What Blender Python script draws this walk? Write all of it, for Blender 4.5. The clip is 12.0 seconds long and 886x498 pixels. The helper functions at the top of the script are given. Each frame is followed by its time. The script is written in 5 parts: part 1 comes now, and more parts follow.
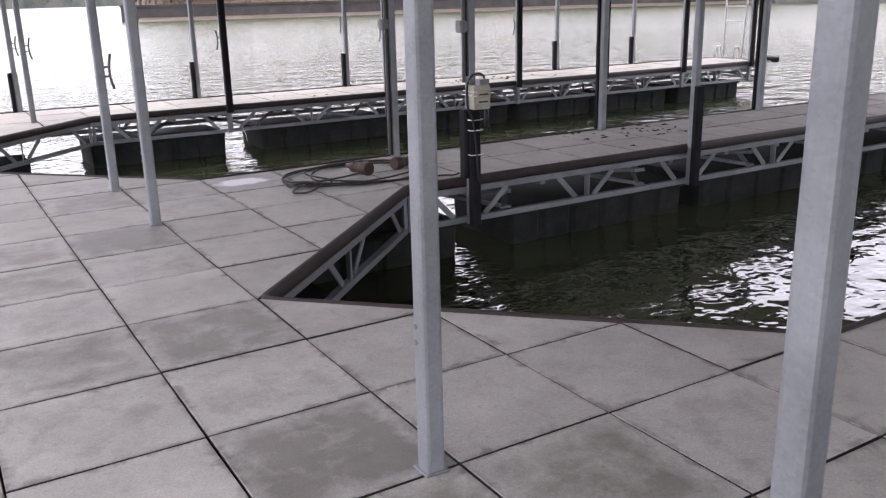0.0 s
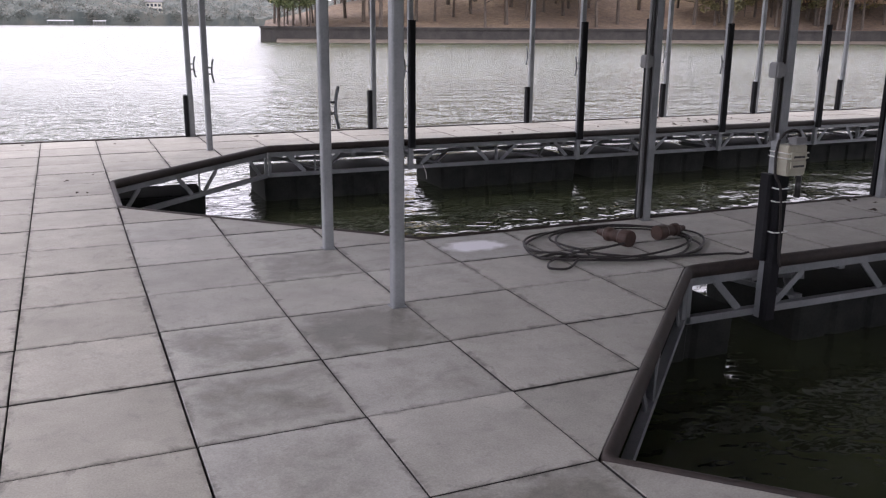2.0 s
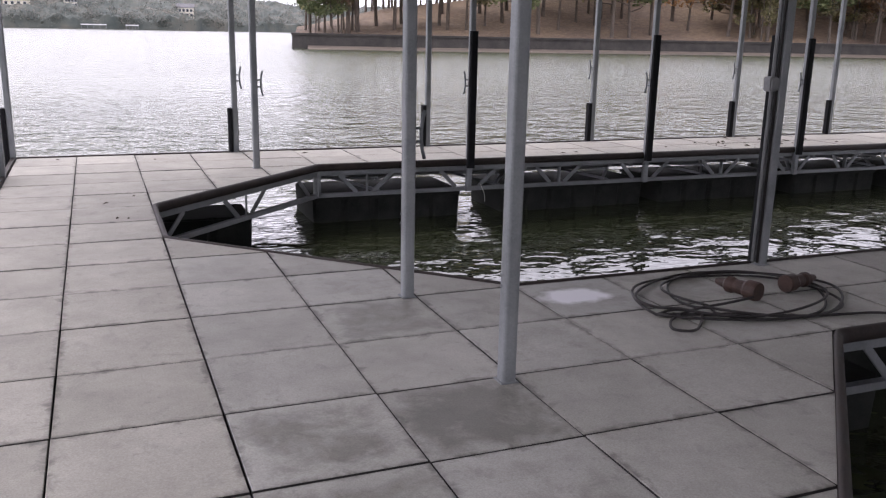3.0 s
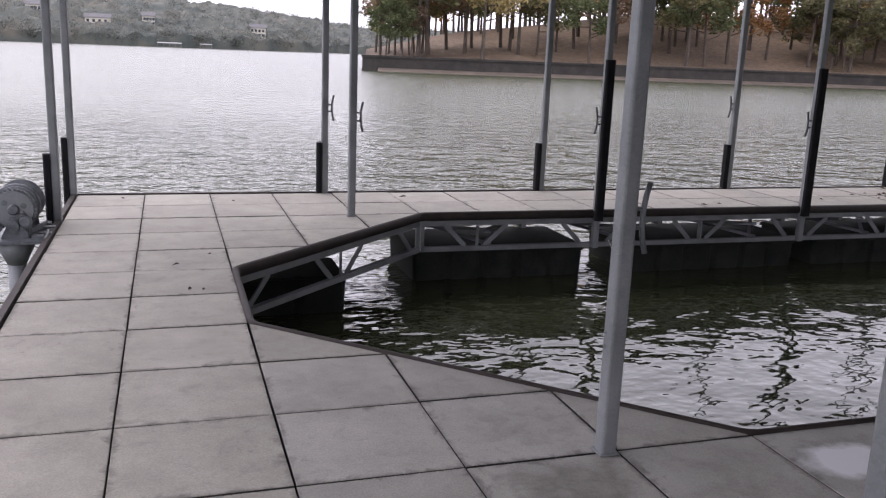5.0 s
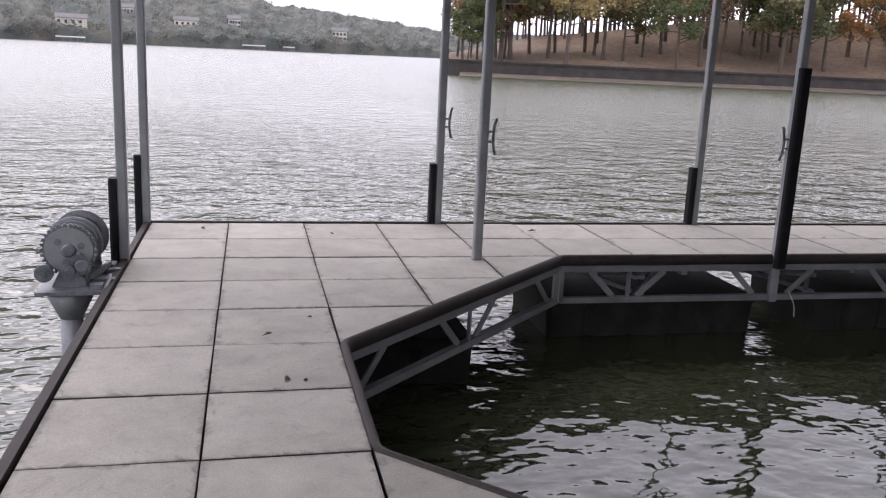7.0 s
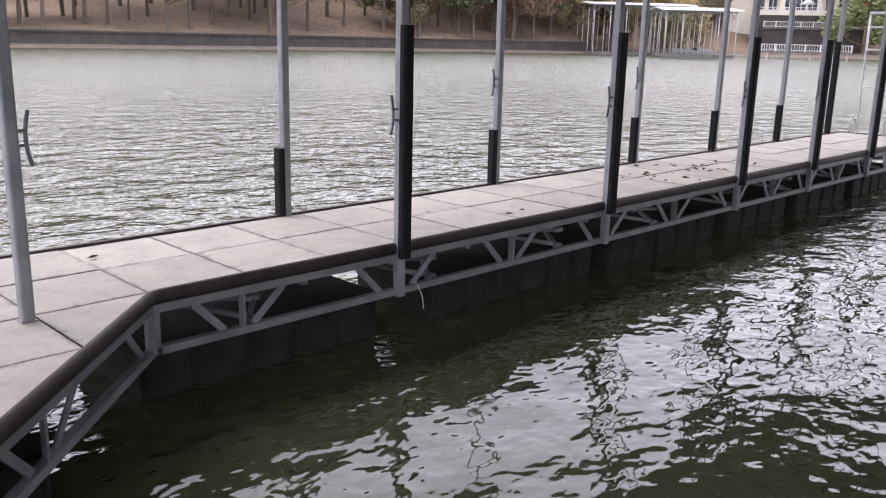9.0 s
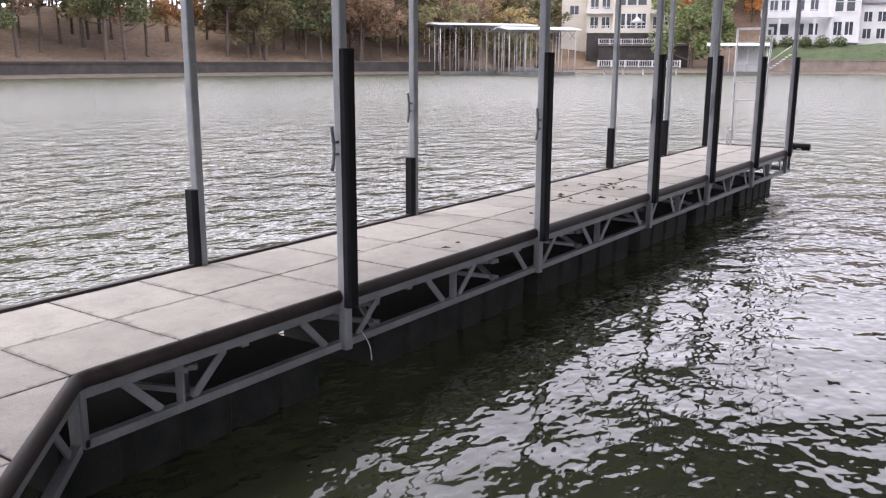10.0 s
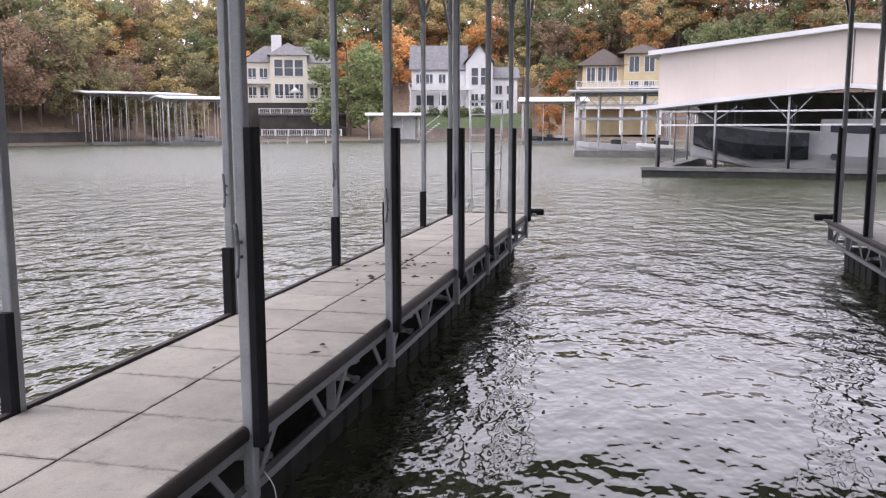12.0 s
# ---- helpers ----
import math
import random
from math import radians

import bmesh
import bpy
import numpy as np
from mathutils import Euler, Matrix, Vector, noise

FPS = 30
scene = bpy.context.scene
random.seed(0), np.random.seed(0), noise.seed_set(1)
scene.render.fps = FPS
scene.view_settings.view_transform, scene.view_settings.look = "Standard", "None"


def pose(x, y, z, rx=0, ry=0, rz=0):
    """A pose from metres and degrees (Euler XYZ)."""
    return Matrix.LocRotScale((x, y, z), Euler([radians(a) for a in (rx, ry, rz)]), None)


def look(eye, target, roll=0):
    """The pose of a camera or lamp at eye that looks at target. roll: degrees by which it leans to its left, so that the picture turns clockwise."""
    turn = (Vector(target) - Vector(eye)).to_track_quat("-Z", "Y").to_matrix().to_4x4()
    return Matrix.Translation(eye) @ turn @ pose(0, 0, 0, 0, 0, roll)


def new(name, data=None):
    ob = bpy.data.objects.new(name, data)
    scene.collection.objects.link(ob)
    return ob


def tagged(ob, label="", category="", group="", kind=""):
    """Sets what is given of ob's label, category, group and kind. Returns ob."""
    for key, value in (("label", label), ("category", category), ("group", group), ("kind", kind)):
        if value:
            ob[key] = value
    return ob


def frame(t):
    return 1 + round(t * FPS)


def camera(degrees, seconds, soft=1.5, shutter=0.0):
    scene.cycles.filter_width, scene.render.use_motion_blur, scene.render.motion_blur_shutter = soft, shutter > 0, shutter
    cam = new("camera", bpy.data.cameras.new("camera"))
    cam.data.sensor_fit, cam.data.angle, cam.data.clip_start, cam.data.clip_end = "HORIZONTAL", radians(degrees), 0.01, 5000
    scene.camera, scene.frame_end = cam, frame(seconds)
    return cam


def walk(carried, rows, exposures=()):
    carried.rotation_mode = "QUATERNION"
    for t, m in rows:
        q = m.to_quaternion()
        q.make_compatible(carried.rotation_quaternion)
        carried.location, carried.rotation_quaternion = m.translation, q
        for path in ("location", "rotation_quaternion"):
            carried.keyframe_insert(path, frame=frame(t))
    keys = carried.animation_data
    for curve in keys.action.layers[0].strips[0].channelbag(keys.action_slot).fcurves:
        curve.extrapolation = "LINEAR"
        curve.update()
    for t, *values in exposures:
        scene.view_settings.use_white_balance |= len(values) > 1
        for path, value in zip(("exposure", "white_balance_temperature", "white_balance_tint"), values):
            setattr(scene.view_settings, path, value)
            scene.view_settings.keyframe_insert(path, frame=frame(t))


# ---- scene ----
cam = camera(54.5, 12.0, soft=1.25)
PATH = [
    (0, (-0.036, -4.452, 1.391), (0.954, -2.809, 0.826), -1.3),
    (0.5, (-0.148, -4.032, 1.403), (0.811, -2.368, 0.844), -1.1),
    (1, (-0.181, -3.604, 1.397), (0.642, -1.858, 0.875), -0.2),
    (1.5, (-0.232, -3.182, 1.394), (0.542, -1.409, 0.886), 0.4),
    (2, (-0.308, -2.787, 1.404), (0.468, -1.014, 0.9), 0.5),
    (2.5, (-0.32, -2.344, 1.423), (0.415, -0.55, 0.933), 1.1),
    (3, (-0.372, -1.899, 1.432), (0.354, -0.101, 0.945), 1.2),
    (3.2, (-0.386, -1.75, 1.433), (0.338, 0.05, 0.948), 1.2),
    (4.8, (-0.406, -0.441, 1.437), (0.245, 1.398, 0.999), 2.1),
    (5, (-0.376, -0.239, 1.444), (0.225, 1.617, 1.004), 2.3),
    (5.5, (-0.398, 0.148, 1.436), (0.16, 2.02, 1.007), 2.5),
    (6, (-0.46, 0.548, 1.437), (0.058, 2.431, 1.008), 2.6),
    (6.5, (-0.446, 0.976, 1.441), (-0.038, 2.884, 1.001), 2.7),
    (6.7, (-0.447, 1.132, 1.436), (-0.052, 3.042, 0.996), 2.8),
    (8.3, (-0.311, 2.446, 1.392), (0.791, 4.051, 0.934), 1.5),
    (8.5, (-0.312, 2.608, 1.384), (0.886, 4.139, 0.912), 1.5),
    (9, (-0.222, 3.011, 1.394), (1.153, 4.382, 0.914), 1.4),
    (9.5, (-0.199, 3.427, 1.413), (1.34, 4.627, 0.974), 0.4),
    (10, (-0.209, 3.838, 1.396), (1.389, 4.962, 0.967), 0.2),
    (10.5, (-0.167, 4.232, 1.419), (1.56, 5.161, 1.028), 0.8),
    (11, (-0.196, 4.633, 1.429), (1.66, 5.286, 1.065), 0.7),
    (11.5, (-0.151, 5.026, 1.435), (1.744, 5.574, 1.105), 0.2),
    (12, (-0.13, 5.453, 1.449), (1.802, 5.892, 1.173), -0.1),
]
walk(cam, [(t, look(eye, target, roll)) for t, eye, target, roll in PATH], exposures=[(0.0, 0.86, 6400, 21), (1.5, 0.42, 6400, 21), (2.5, 0.27, 6400, 21), (5.5, -0.1, 6400, 21), (6.7, -0.06, 6400, 21), (8.5, 0.62, 6400, 21), (10.0, 0.55, 6400, 21), (12.0, 0.28, 6400, 21)])

# ---------------------------------------------------------------- sky and light
G = 0.61                      # deck panel module
EDGE = G / 2               # half a panel
WATER = -0.69                 # lake level, the deck top is z = 0
SUN_AZ, SUN_EL = -18.0, 50.0  # clockwise from +y, degrees
world = bpy.data.worlds.new("overcast_sky")
scene.world = world
world.use_nodes = True
wn, wl = world.node_tree.nodes, world.node_tree.links
wn.clear()
sky = wn.new("ShaderNodeTexSky")
sky.sky_type, sky.sun_disc = "NISHITA", False
sky.sun_elevation, sky.sun_rotation = radians(SUN_EL), radians(SUN_AZ)
sky.air_density, sky.dust_density, sky.ozone_density, sky.altitude = 1.0, 6.0, 1.0, 100
pale = wn.new("ShaderNodeHueSaturation")
pale.inputs["Saturation"].default_value = 0.16
bg = wn.new("ShaderNodeBackground")
bg.inputs["Strength"].default_value = 0.15
wo = wn.new("ShaderNodeOutputWorld")
wl.new(sky.outputs[0], pale.inputs["Color"])
veil = wn.new("ShaderNodeMix")          # thick even cloud over the clear sky
veil.data_type = "RGBA"
veil.inputs[0].default_value = 0.72
veil.inputs[7].default_value = (16.5, 16.7, 18.1, 1)
wl.new(pale.outputs[0], veil.inputs[6])
wl.new(veil.outputs[2], bg.inputs["Color"])
wl.new(bg.outputs[0], wo.inputs["Surface"])
sun = new("sun", bpy.data.lights.new("sun", "SUN"))
sun.data.energy, sun.data.angle, sun.data.color = 0.9, radians(25), (1.0, 0.97, 0.93)
_a, _e = radians(SUN_AZ), radians(SUN_EL)
sun.matrix_world = look((0, 0, 60), (-60 * math.sin(_a) * math.cos(_e), -60 * math.cos(_a) * math.cos(_e), 60 - 60 * math.sin(_e)))


# ---------------------------------------------------------------- materials
def mat(name):
    m = bpy.data.materials.new(name)
    m.use_nodes = True
    nt = m.node_tree
    return m, nt, nt.nodes["Principled BSDF"]


def node(nt, kind, **inputs):
    n = nt.nodes.new(kind)
    for k, v in inputs.items():
        n.inputs[k.replace("_", " ")].default_value = v
    return n


def ramp(nt, src, stops):
    r = nt.nodes.new("ShaderNodeValToRGB")
    e = r.color_ramp.elements
    while len(e) < len(stops):
        e.new(0.5)
    for k, (pos, col) in enumerate(stops):
        e[k].position = pos
        e[k].color = (*col, 1) if len(col) == 3 else (col[0], col[0], col[0], 1)
    nt.links.new(src, r.inputs[0])
    return r.outputs[0]


def mixc(nt, fac, a, b, blend="MIX"):
    n = nt.nodes.new("ShaderNodeMix")
    n.data_type, n.blend_type = "RGBA", blend
    for sock, v in ((n.inputs[0], fac), (n.inputs[6], a), (n.inputs[7], b)):
        if isinstance(v, (int, float)):
            sock.default_value = v
        elif isinstance(v, tuple):
            sock.default_value = (*v, 1)
        else:
            nt.links.new(v, sock)
    return n.outputs[2]


def math_(nt, op, a, b=0.0):
    n = nt.nodes.new("ShaderNodeMath")
    n.operation = op
    for k, v in enumerate((a, b)):
        if isinstance(v, (int, float)):
            n.inputs[k].default_value = v
        else:
            nt.links.new(v, n.inputs[k])
    return n.outputs[0]


def coords(nt, out="Object", scale=(1, 1, 1), per_object=False):
    tc = nt.nodes.new("ShaderNodeTexCoord")
    mp = nt.nodes.new("ShaderNodeMapping")
    mp.inputs["Scale"].default_value = scale
    src = tc.outputs[out]
    if per_object:
        oi = nt.nodes.new("ShaderNodeObjectInfo")
        mul = nt.nodes.new("ShaderNodeVectorMath")
        mul.operation = "SCALE"
        mul.inputs[0].default_value = (37.0, 91.0, 53.0)
        nt.links.new(oi.outputs["Random"], mul.inputs["Scale"])
        nt.links.new(mul.outputs[0], mp.inputs["Location"])
    nt.links.new(src, mp.inputs["Vector"])
    return mp.outputs[0]


def noise_tex(nt, vec, scale, detail=4.0, rough=0.55, dist=0.0):
    n = node(nt, "ShaderNodeTexNoise", Scale=scale, Detail=detail, Roughness=rough, Distortion=dist)
    nt.links.new(vec, n.inputs["Vector"])
    return n.outputs["Fac"]


def bump(nt, b, height, strength, distance, prev=None):
    n = node(nt, "ShaderNodeBump", Strength=strength, Distance=distance)
    nt.links.new(height, n.inputs["Height"])
    if prev:
        nt.links.new(prev, n.inputs["Normal"])
    nt.links.new(n.outputs[0], b.inputs["Normal"])
    return n.outputs[0]


def plain(name, c1, c2, scale=6.0, rough=0.6, metal=0.0, bumps=0.3, dist=0.002, out="Object", stretch=(1, 1, 1), fine=60.0, per_object=True, spec=0.5):
    """Two-tone mottled surface with fine grain and slight relief."""
    m, nt, b = mat(name)
    v = coords(nt, out, stretch, per_object)
    big = noise_tex(nt, v, scale, 5)
    small = noise_tex(nt, v, fine, 3)
    f = math_(nt, "ADD", math_(nt, "MULTIPLY", big, 0.75), math_(nt, "MULTIPLY", small, 0.25))
    nt.links.new(ramp(nt, f, [(0.32, c1), (0.68, c2)]), b.inputs["Base Color"])
    nt.links.new(ramp(nt, big, [(0.3, (rough - 0.08,)), (0.7, (min(1, rough + 0.1),))]), b.inputs["Roughness"])
    b.inputs["Metallic"].default_value = metal
    b.inputs["Specular IOR Level"].default_value = spec
    bump(nt, b, f, bumps, dist)
    return m


def concrete(name, wet=0.0, dark=0.55, salt=0.0, warm=0.0):
    """Broom-finished light concrete with faint stains; wet: share of the panel under a damp patch."""
    m, nt, b = mat(name)
    v = coords(nt, "Object", (1, 1, 1), True)
    w = coords(nt, "Object", (1, 1, 1))
    cloud = noise_tex(nt, v, 3.0, 8, 0.66)
    smudge = noise_tex(nt, v, 7.5, 6, 0.7, 0.8)
    grain = noise_tex(nt, v, 140.0, 3, 0.6)
    speck = noise_tex(nt, v, 26.0, 2, 0.5)
    lo, hi = (0.312 + 0.012 * warm, 0.303, 0.284 - 0.02 * warm), (0.452 + 0.015 * warm, 0.442, 0.42 - 0.03 * warm)
    col = ramp(nt, cloud, [(0.3, lo), (0.7, hi)])
    col = mixc(nt, 0.55, col, ramp(nt, grain, [(0.25, (0.35, 0.35, 0.34)), (0.75, (0.68, 0.68, 0.67))]), "OVERLAY")
    col = mixc(nt, ramp(nt, speck, [(0.68, (0.0,)), (0.76, (0.3,))]), col, (0.17, 0.165, 0.155))
    col = mixc(nt, ramp(nt, smudge, [(0.54, (0.0,)), (0.7, (0.34,))]), col, (0.2, 0.19, 0.175))
    es = nt.nodes.new("ShaderNodeSeparateXYZ")          # grime along the panel's worn edges
    nt.links.new(w, es.inputs[0])
    side = math_(nt, "MAXIMUM", math_(nt, "ABSOLUTE", es.outputs[0]), math_(nt, "ABSOLUTE", es.outputs[1]))
    side = math_(nt, "ADD", side, math_(nt, "MULTIPLY", math_(nt, "SUBTRACT", smudge, 0.5), 0.16))
    col = mixc(nt, ramp(nt, side, [(EDGE - 0.026, (0.0,)), (EDGE + 0.006, (0.65,))]), col, (0.12, 0.112, 0.1))
    oi = nt.nodes.new("ShaderNodeObjectInfo")
    col = mixc(nt, 1.0, col, ramp(nt, oi.outputs["Random"], [(0.0, (0.84, 0.84, 0.84)), (1.0, (1.0, 1.0, 1.0))]), "MULTIPLY")
    rough = ramp(nt, cloud, [(0.3, (0.72,)), (0.7, (0.9,))])
    if wet:
        sep = nt.nodes.new("ShaderNodeSeparateXYZ")
        nt.links.new(w, sep.inputs[0])
        ex = math_(nt, "ABSOLUTE", sep.outputs[0])
        ey = math_(nt, "ABSOLUTE", sep.outputs[1])
        rim = math_(nt, "SUBTRACT", 0.27, math_(nt, "MAXIMUM", ex, ey))
        rim = math_(nt, "MULTIPLY", rim, 2.2)
        blot = noise_tex(nt, v, 5.2, 7, 0.68, 0.35)
        mask = math_(nt, "ADD", math_(nt, "SUBTRACT", blot, 0.74 - 0.36 * wet), math_(nt, "MINIMUM", rim, 0.18))
        mask = ramp(nt, mask, [(0.0, (0.0,)), (0.26, (0.85,))])
        col = mixc(nt, mask, col, mixc(nt, 1.0, col, (dark, dark * 0.96, dark * 0.9), "MULTIPLY"))
        rough = mixc(nt, mask, rough, (0.5, 0.5, 0.5))
    if salt:
        ln = nt.nodes.new("ShaderNodeVectorMath")
        ln.operation = "LENGTH"
        mp = node(nt, "ShaderNodeMapping")
        mp.inputs["Location"].default_value = (0.05, -0.03, 0)
        mp.inputs["Scale"].default_value = (1, 1.6, 0)
        nt.links.new(w, mp.inputs["Vector"])
        nt.links.new(mp.outputs[0], ln.inputs[0])
        d = math_(nt, "ADD", ln.outputs["Value"], math_(nt, "MULTIPLY", noise_tex(nt, v, 9.0, 5), 0.22))
        col = mixc(nt, ramp(nt, d, [(0.27, (0.95,)), (0.35, (0.0,))]), col, (0.78, 0.77, 0.8))
    nt.links.new(col, b.inputs["Base Color"])
    nt.links.new(rough, b.inputs["Roughness"])
    n1 = bump(nt, b, grain, 0.35, 0.0012)
    bump(nt, b, cloud, 0.3, 0.004, n1)
    return m


def galvanised(name, tone=1.0):
    m, nt, b = mat(name)
    v = coords(nt, "Object", (1, 1, 1), True)
    vo = node(nt, "ShaderNodeTexVoronoi", Scale=110.0)
    nt.links.new(v, vo.inputs["Vector"])
    cloud = noise_tex(nt, v, 5.0, 5)
    streak = noise_tex(nt, coords(nt, "Object", (30, 30, 1.2), True), 1.0, 4)
    f = math_(nt, "ADD", math_(nt, "MULTIPLY", vo.outputs["Color"], 0.14), math_(nt, "MULTIPLY", cloud, 0.86))
    col = ramp(nt, f, [(0.25, (0.25 * tone, 0.265 * tone, 0.28 * tone)), (0.75, (0.47 * tone, 0.485 * tone, 0.5 * tone))])
    col = mixc(nt, ramp(nt, streak, [(0.62, (0.0,)), (0.75, (0.35,))]), col, (0.55 * tone, 0.55 * tone, 0.55 * tone))
    nt.links.new(col, b.inputs["Base Color"])
    b.inputs["Metallic"].default_value = 0.35
    nt.links.new(ramp(nt, cloud, [(0.3, (0.42,)), (0.7, (0.62,))]), b.inputs["Roughness"])
    bump(nt, b, f, 0.15, 0.001)
    return m


def water_surface():
    """Dark green lake water; wind ripples, calmer inside the slips."""
    m, nt, b = mat("lake_water")
    v = coords(nt, "Object")
    murk = noise_tex(nt, v, 0.25, 3)
    nt.links.new(ramp(nt, murk, [(0.3, (0.038, 0.045, 0.024)), (0.7, (0.058, 0.065, 0.035))]), b.inputs["Base Color"])
    b.inputs["IOR"].default_value = 1.46
    sep = nt.nodes.new("ShaderNodeSeparateXYZ")
    nt.links.new(v, sep.inputs[0])
    # distance outside the dock's rectangle, for the open water's stronger chop
    dx = math_(nt, "SUBTRACT", math_(nt, "ABSOLUTE", math_(nt, "SUBTRACT", sep.outputs[0], 4.5)), 4.8)
    dy = math_(nt, "SUBTRACT", math_(nt, "ABSOLUTE", math_(nt, "SUBTRACT", sep.outputs[1], 1.0)), 7.6)
    out = ramp(nt, math_(nt, "ADD", math_(nt, "MULTIPLY", math_(nt, "MAXIMUM", dx, dy), 0.12), 0.3), [(0.05, (0.26,)), (0.9, (1.3,))])
    far = math_(nt, "MULTIPLY", math_(nt, "MAXIMUM", dx, dy), 0.03)      # unresolved wavelets of the open lake
    nt.links.new(ramp(nt, far, [(0.0, (0.03,)), (0.35, (0.12,)), (1.0, (0.26,))]), b.inputs["Roughness"])
    rot = nt.nodes.new("ShaderNodeMapping")
    rot.inputs["Rotation"].default_value = (0, 0, radians(-24))
    rot.inputs["Scale"].default_value = (0.72, 1.0, 1.0)
    nt.links.new(v, rot.inputs["Vector"])
    swell = noise_tex(nt, rot.outputs[0], 1.25, 2, 0.45, 0.15)
    chop = noise_tex(nt, rot.outputs[0], 3.3, 2, 0.45, 0.25)
    rip = noise_tex(nt, rot.outputs[0], 11.0, 1, 0.4, 0.2)
    h = math_(nt, "ADD", math_(nt, "MULTIPLY", swell, 0.45), math_(nt, "ADD", math_(nt, "MULTIPLY", chop, 0.3), math_(nt, "MULTIPLY", rip, 0.075)))
    h = math_(nt, "MULTIPLY", h, out)
    bump(nt, b, h, 1.0, 0.34)
    return m


def leaf_mat(name, c1, c2, c3):
    m, nt, b = mat(name)
    geo = nt.nodes.new("ShaderNodeNewGeometry")
    oi = nt.nodes.new("ShaderNodeObjectInfo")
    f = math_(nt, "ADD", math_(nt, "MULTIPLY", geo.outputs["Random Per Island"], 0.6), math_(nt, "MULTIPLY", oi.outputs["Random"], 0.4))
    # grey mixed into the leaf colours for the haze over the cove
    dull = [tuple(1.0 * q + 0.25 * (0.3 * c[0] + 0.6 * c[1] + 0.1 * c[2]) for q in c) for c in (c1, c2, c3)]
    col = ramp(nt, f, [(0.15, dull[0]), (0.5, dull[1]), (0.85, dull[2])])
    nt.links.new(col, b.inputs["Base Color"])
    b.inputs["Roughness"].default_value = 0.7
    thin = nt.nodes.new("ShaderNodeBsdfTranslucent")        # daylight through thin leaves
    nt.links.new(col, thin.inputs["Color"])
    both = nt.nodes.new("ShaderNodeMixShader")
    both.inputs[0].default_value = 0.48
    nt.links.new(b.outputs[0], both.inputs[1])
    nt.links.new(thin.outputs[0], both.inputs[2])
    out = [n for n in nt.nodes if n.type == "OUTPUT_MATERIAL"][0]
    nt.links.new(both.outputs[0], out.inputs["Surface"])
    return m


def ground_mat(name, c1, c2, c3, fine=1.1):
    m, nt, b = mat(name)
    v = coords(nt, "Object")
    a = noise_tex(nt, v, 0.06, 4)
    c = noise_tex(nt, v, fine, 6, 0.65)
    f = math_(nt, "ADD", math_(nt, "MULTIPLY", a, 0.5), math_(nt, "MULTIPLY", c, 0.5))
    nt.links.new(ramp(nt, f, [(0.36, c1), (0.5, c2), (0.63, c3)]), b.inputs["Base Color"])
    b.inputs["Roughness"].default_value = 0.95
    bump(nt, b, c, 0.8, 0.3)
    return m


M_CONC = concrete("concrete_panel", warm=0.5)
M_CONC_W = concrete("concrete_panel_weathered", warm=1.0)
M_DAMP = concrete("concrete_panel_damp", wet=0.62, dark=0.44, warm=0.4)
M_WET = concrete("concrete_panel_wet", wet=0.95, dark=0.42, warm=0.4)
M_SPOT = concrete("concrete_panel_spotted", wet=0.3, dark=0.62, warm=0.3)
M_SALT = concrete("concrete_panel_salt", wet=0.35, salt=1.0)
M_JOINT = plain("joint_filler", (0.012, 0.011, 0.01), (0.03, 0.028, 0.026), 9, 0.95)
M_GALV = galvanised("galvanised_steel", 0.68)
M_GALV_D = galvanised("weathered_galvanised_steel", 0.62)
M_BUMPER = plain("black_vinyl_bumper", (0.007, 0.007, 0.009), (0.017, 0.017, 0.019), 7, 0.65, bumps=0.3, spec=0.14)
M_RAIL = plain("brown_vinyl_rub_rail", (0.017, 0.013, 0.012), (0.05, 0.038, 0.034), 9, 0.65, bumps=0.5, spec=0.3)
M_FLOAT = plain("black_polyethylene_float", (0.014, 0.016, 0.015), (0.04, 0.042, 0.039), 5, 0.8, bumps=0.4, spec=0.12)
M_WATER = water_surface()
M_ROOFU = plain("painted_roof_sheet", (0.2, 0.2, 0.2), (0.3, 0.3, 0.29), 1.2, 0.6)
M_HOSE = plain("black_rubber_cable", (0.008, 0.007, 0.007), (0.022, 0.017, 0.016), 20, 0.65)
M_RUST = plain("brown_plug_plastic", (0.028, 0.017, 0.014), (0.075, 0.044, 0.035), 12, 0.55, spec=0.3)
M_CREAM = plain("cream_box_plastic", (0.3, 0.285, 0.22), (0.44, 0.42, 0.34), 8, 0.5)
M_GREYBOX = plain("grey_box_plastic", (0.16, 0.16, 0.165), (0.25, 0.25, 0.255), 8, 0.5)
M_STRAP = plain("white_tie_strap", (0.6, 0.6, 0.58), (0.75, 0.75, 0.72), 10, 0.5)
M_CAST = plain("grey_cast_winch_metal", (0.085, 0.095, 0.105), (0.24, 0.255, 0.27), 14, 0.5, 0.4, 0.5)
M_BLACK = plain("black_cast_iron", (0.015, 0.015, 0.016), (0.05, 0.05, 0.05), 14, 0.5, 0.2)
M_ALU = plain("pale_aluminium", (0.5, 0.5, 0.5), (0.68, 0.68, 0.68), 9, 0.4, 0.5)
M_DEBRIS = plain("dead_leaf", (0.03, 0.022, 0.015), (0.08, 0.055, 0.035), 20, 0.9)
M_BARK = plain("bark", (0.065, 0.052, 0.043), (0.16, 0.13, 0.105), 3, 0.95, bumps=0.8, dist=0.03, stretch=(2, 2, 0.5), fine=12)
M_GREEN = leaf_mat("green_leaves", (0.06, 0.085, 0.03), (0.12, 0.15, 0.05), (0.22, 0.235, 0.085))
M_OLIVE = leaf_mat("olive_leaves", (0.085, 0.09, 0.04), (0.18, 0.165, 0.065), (0.3, 0.26, 0.1))
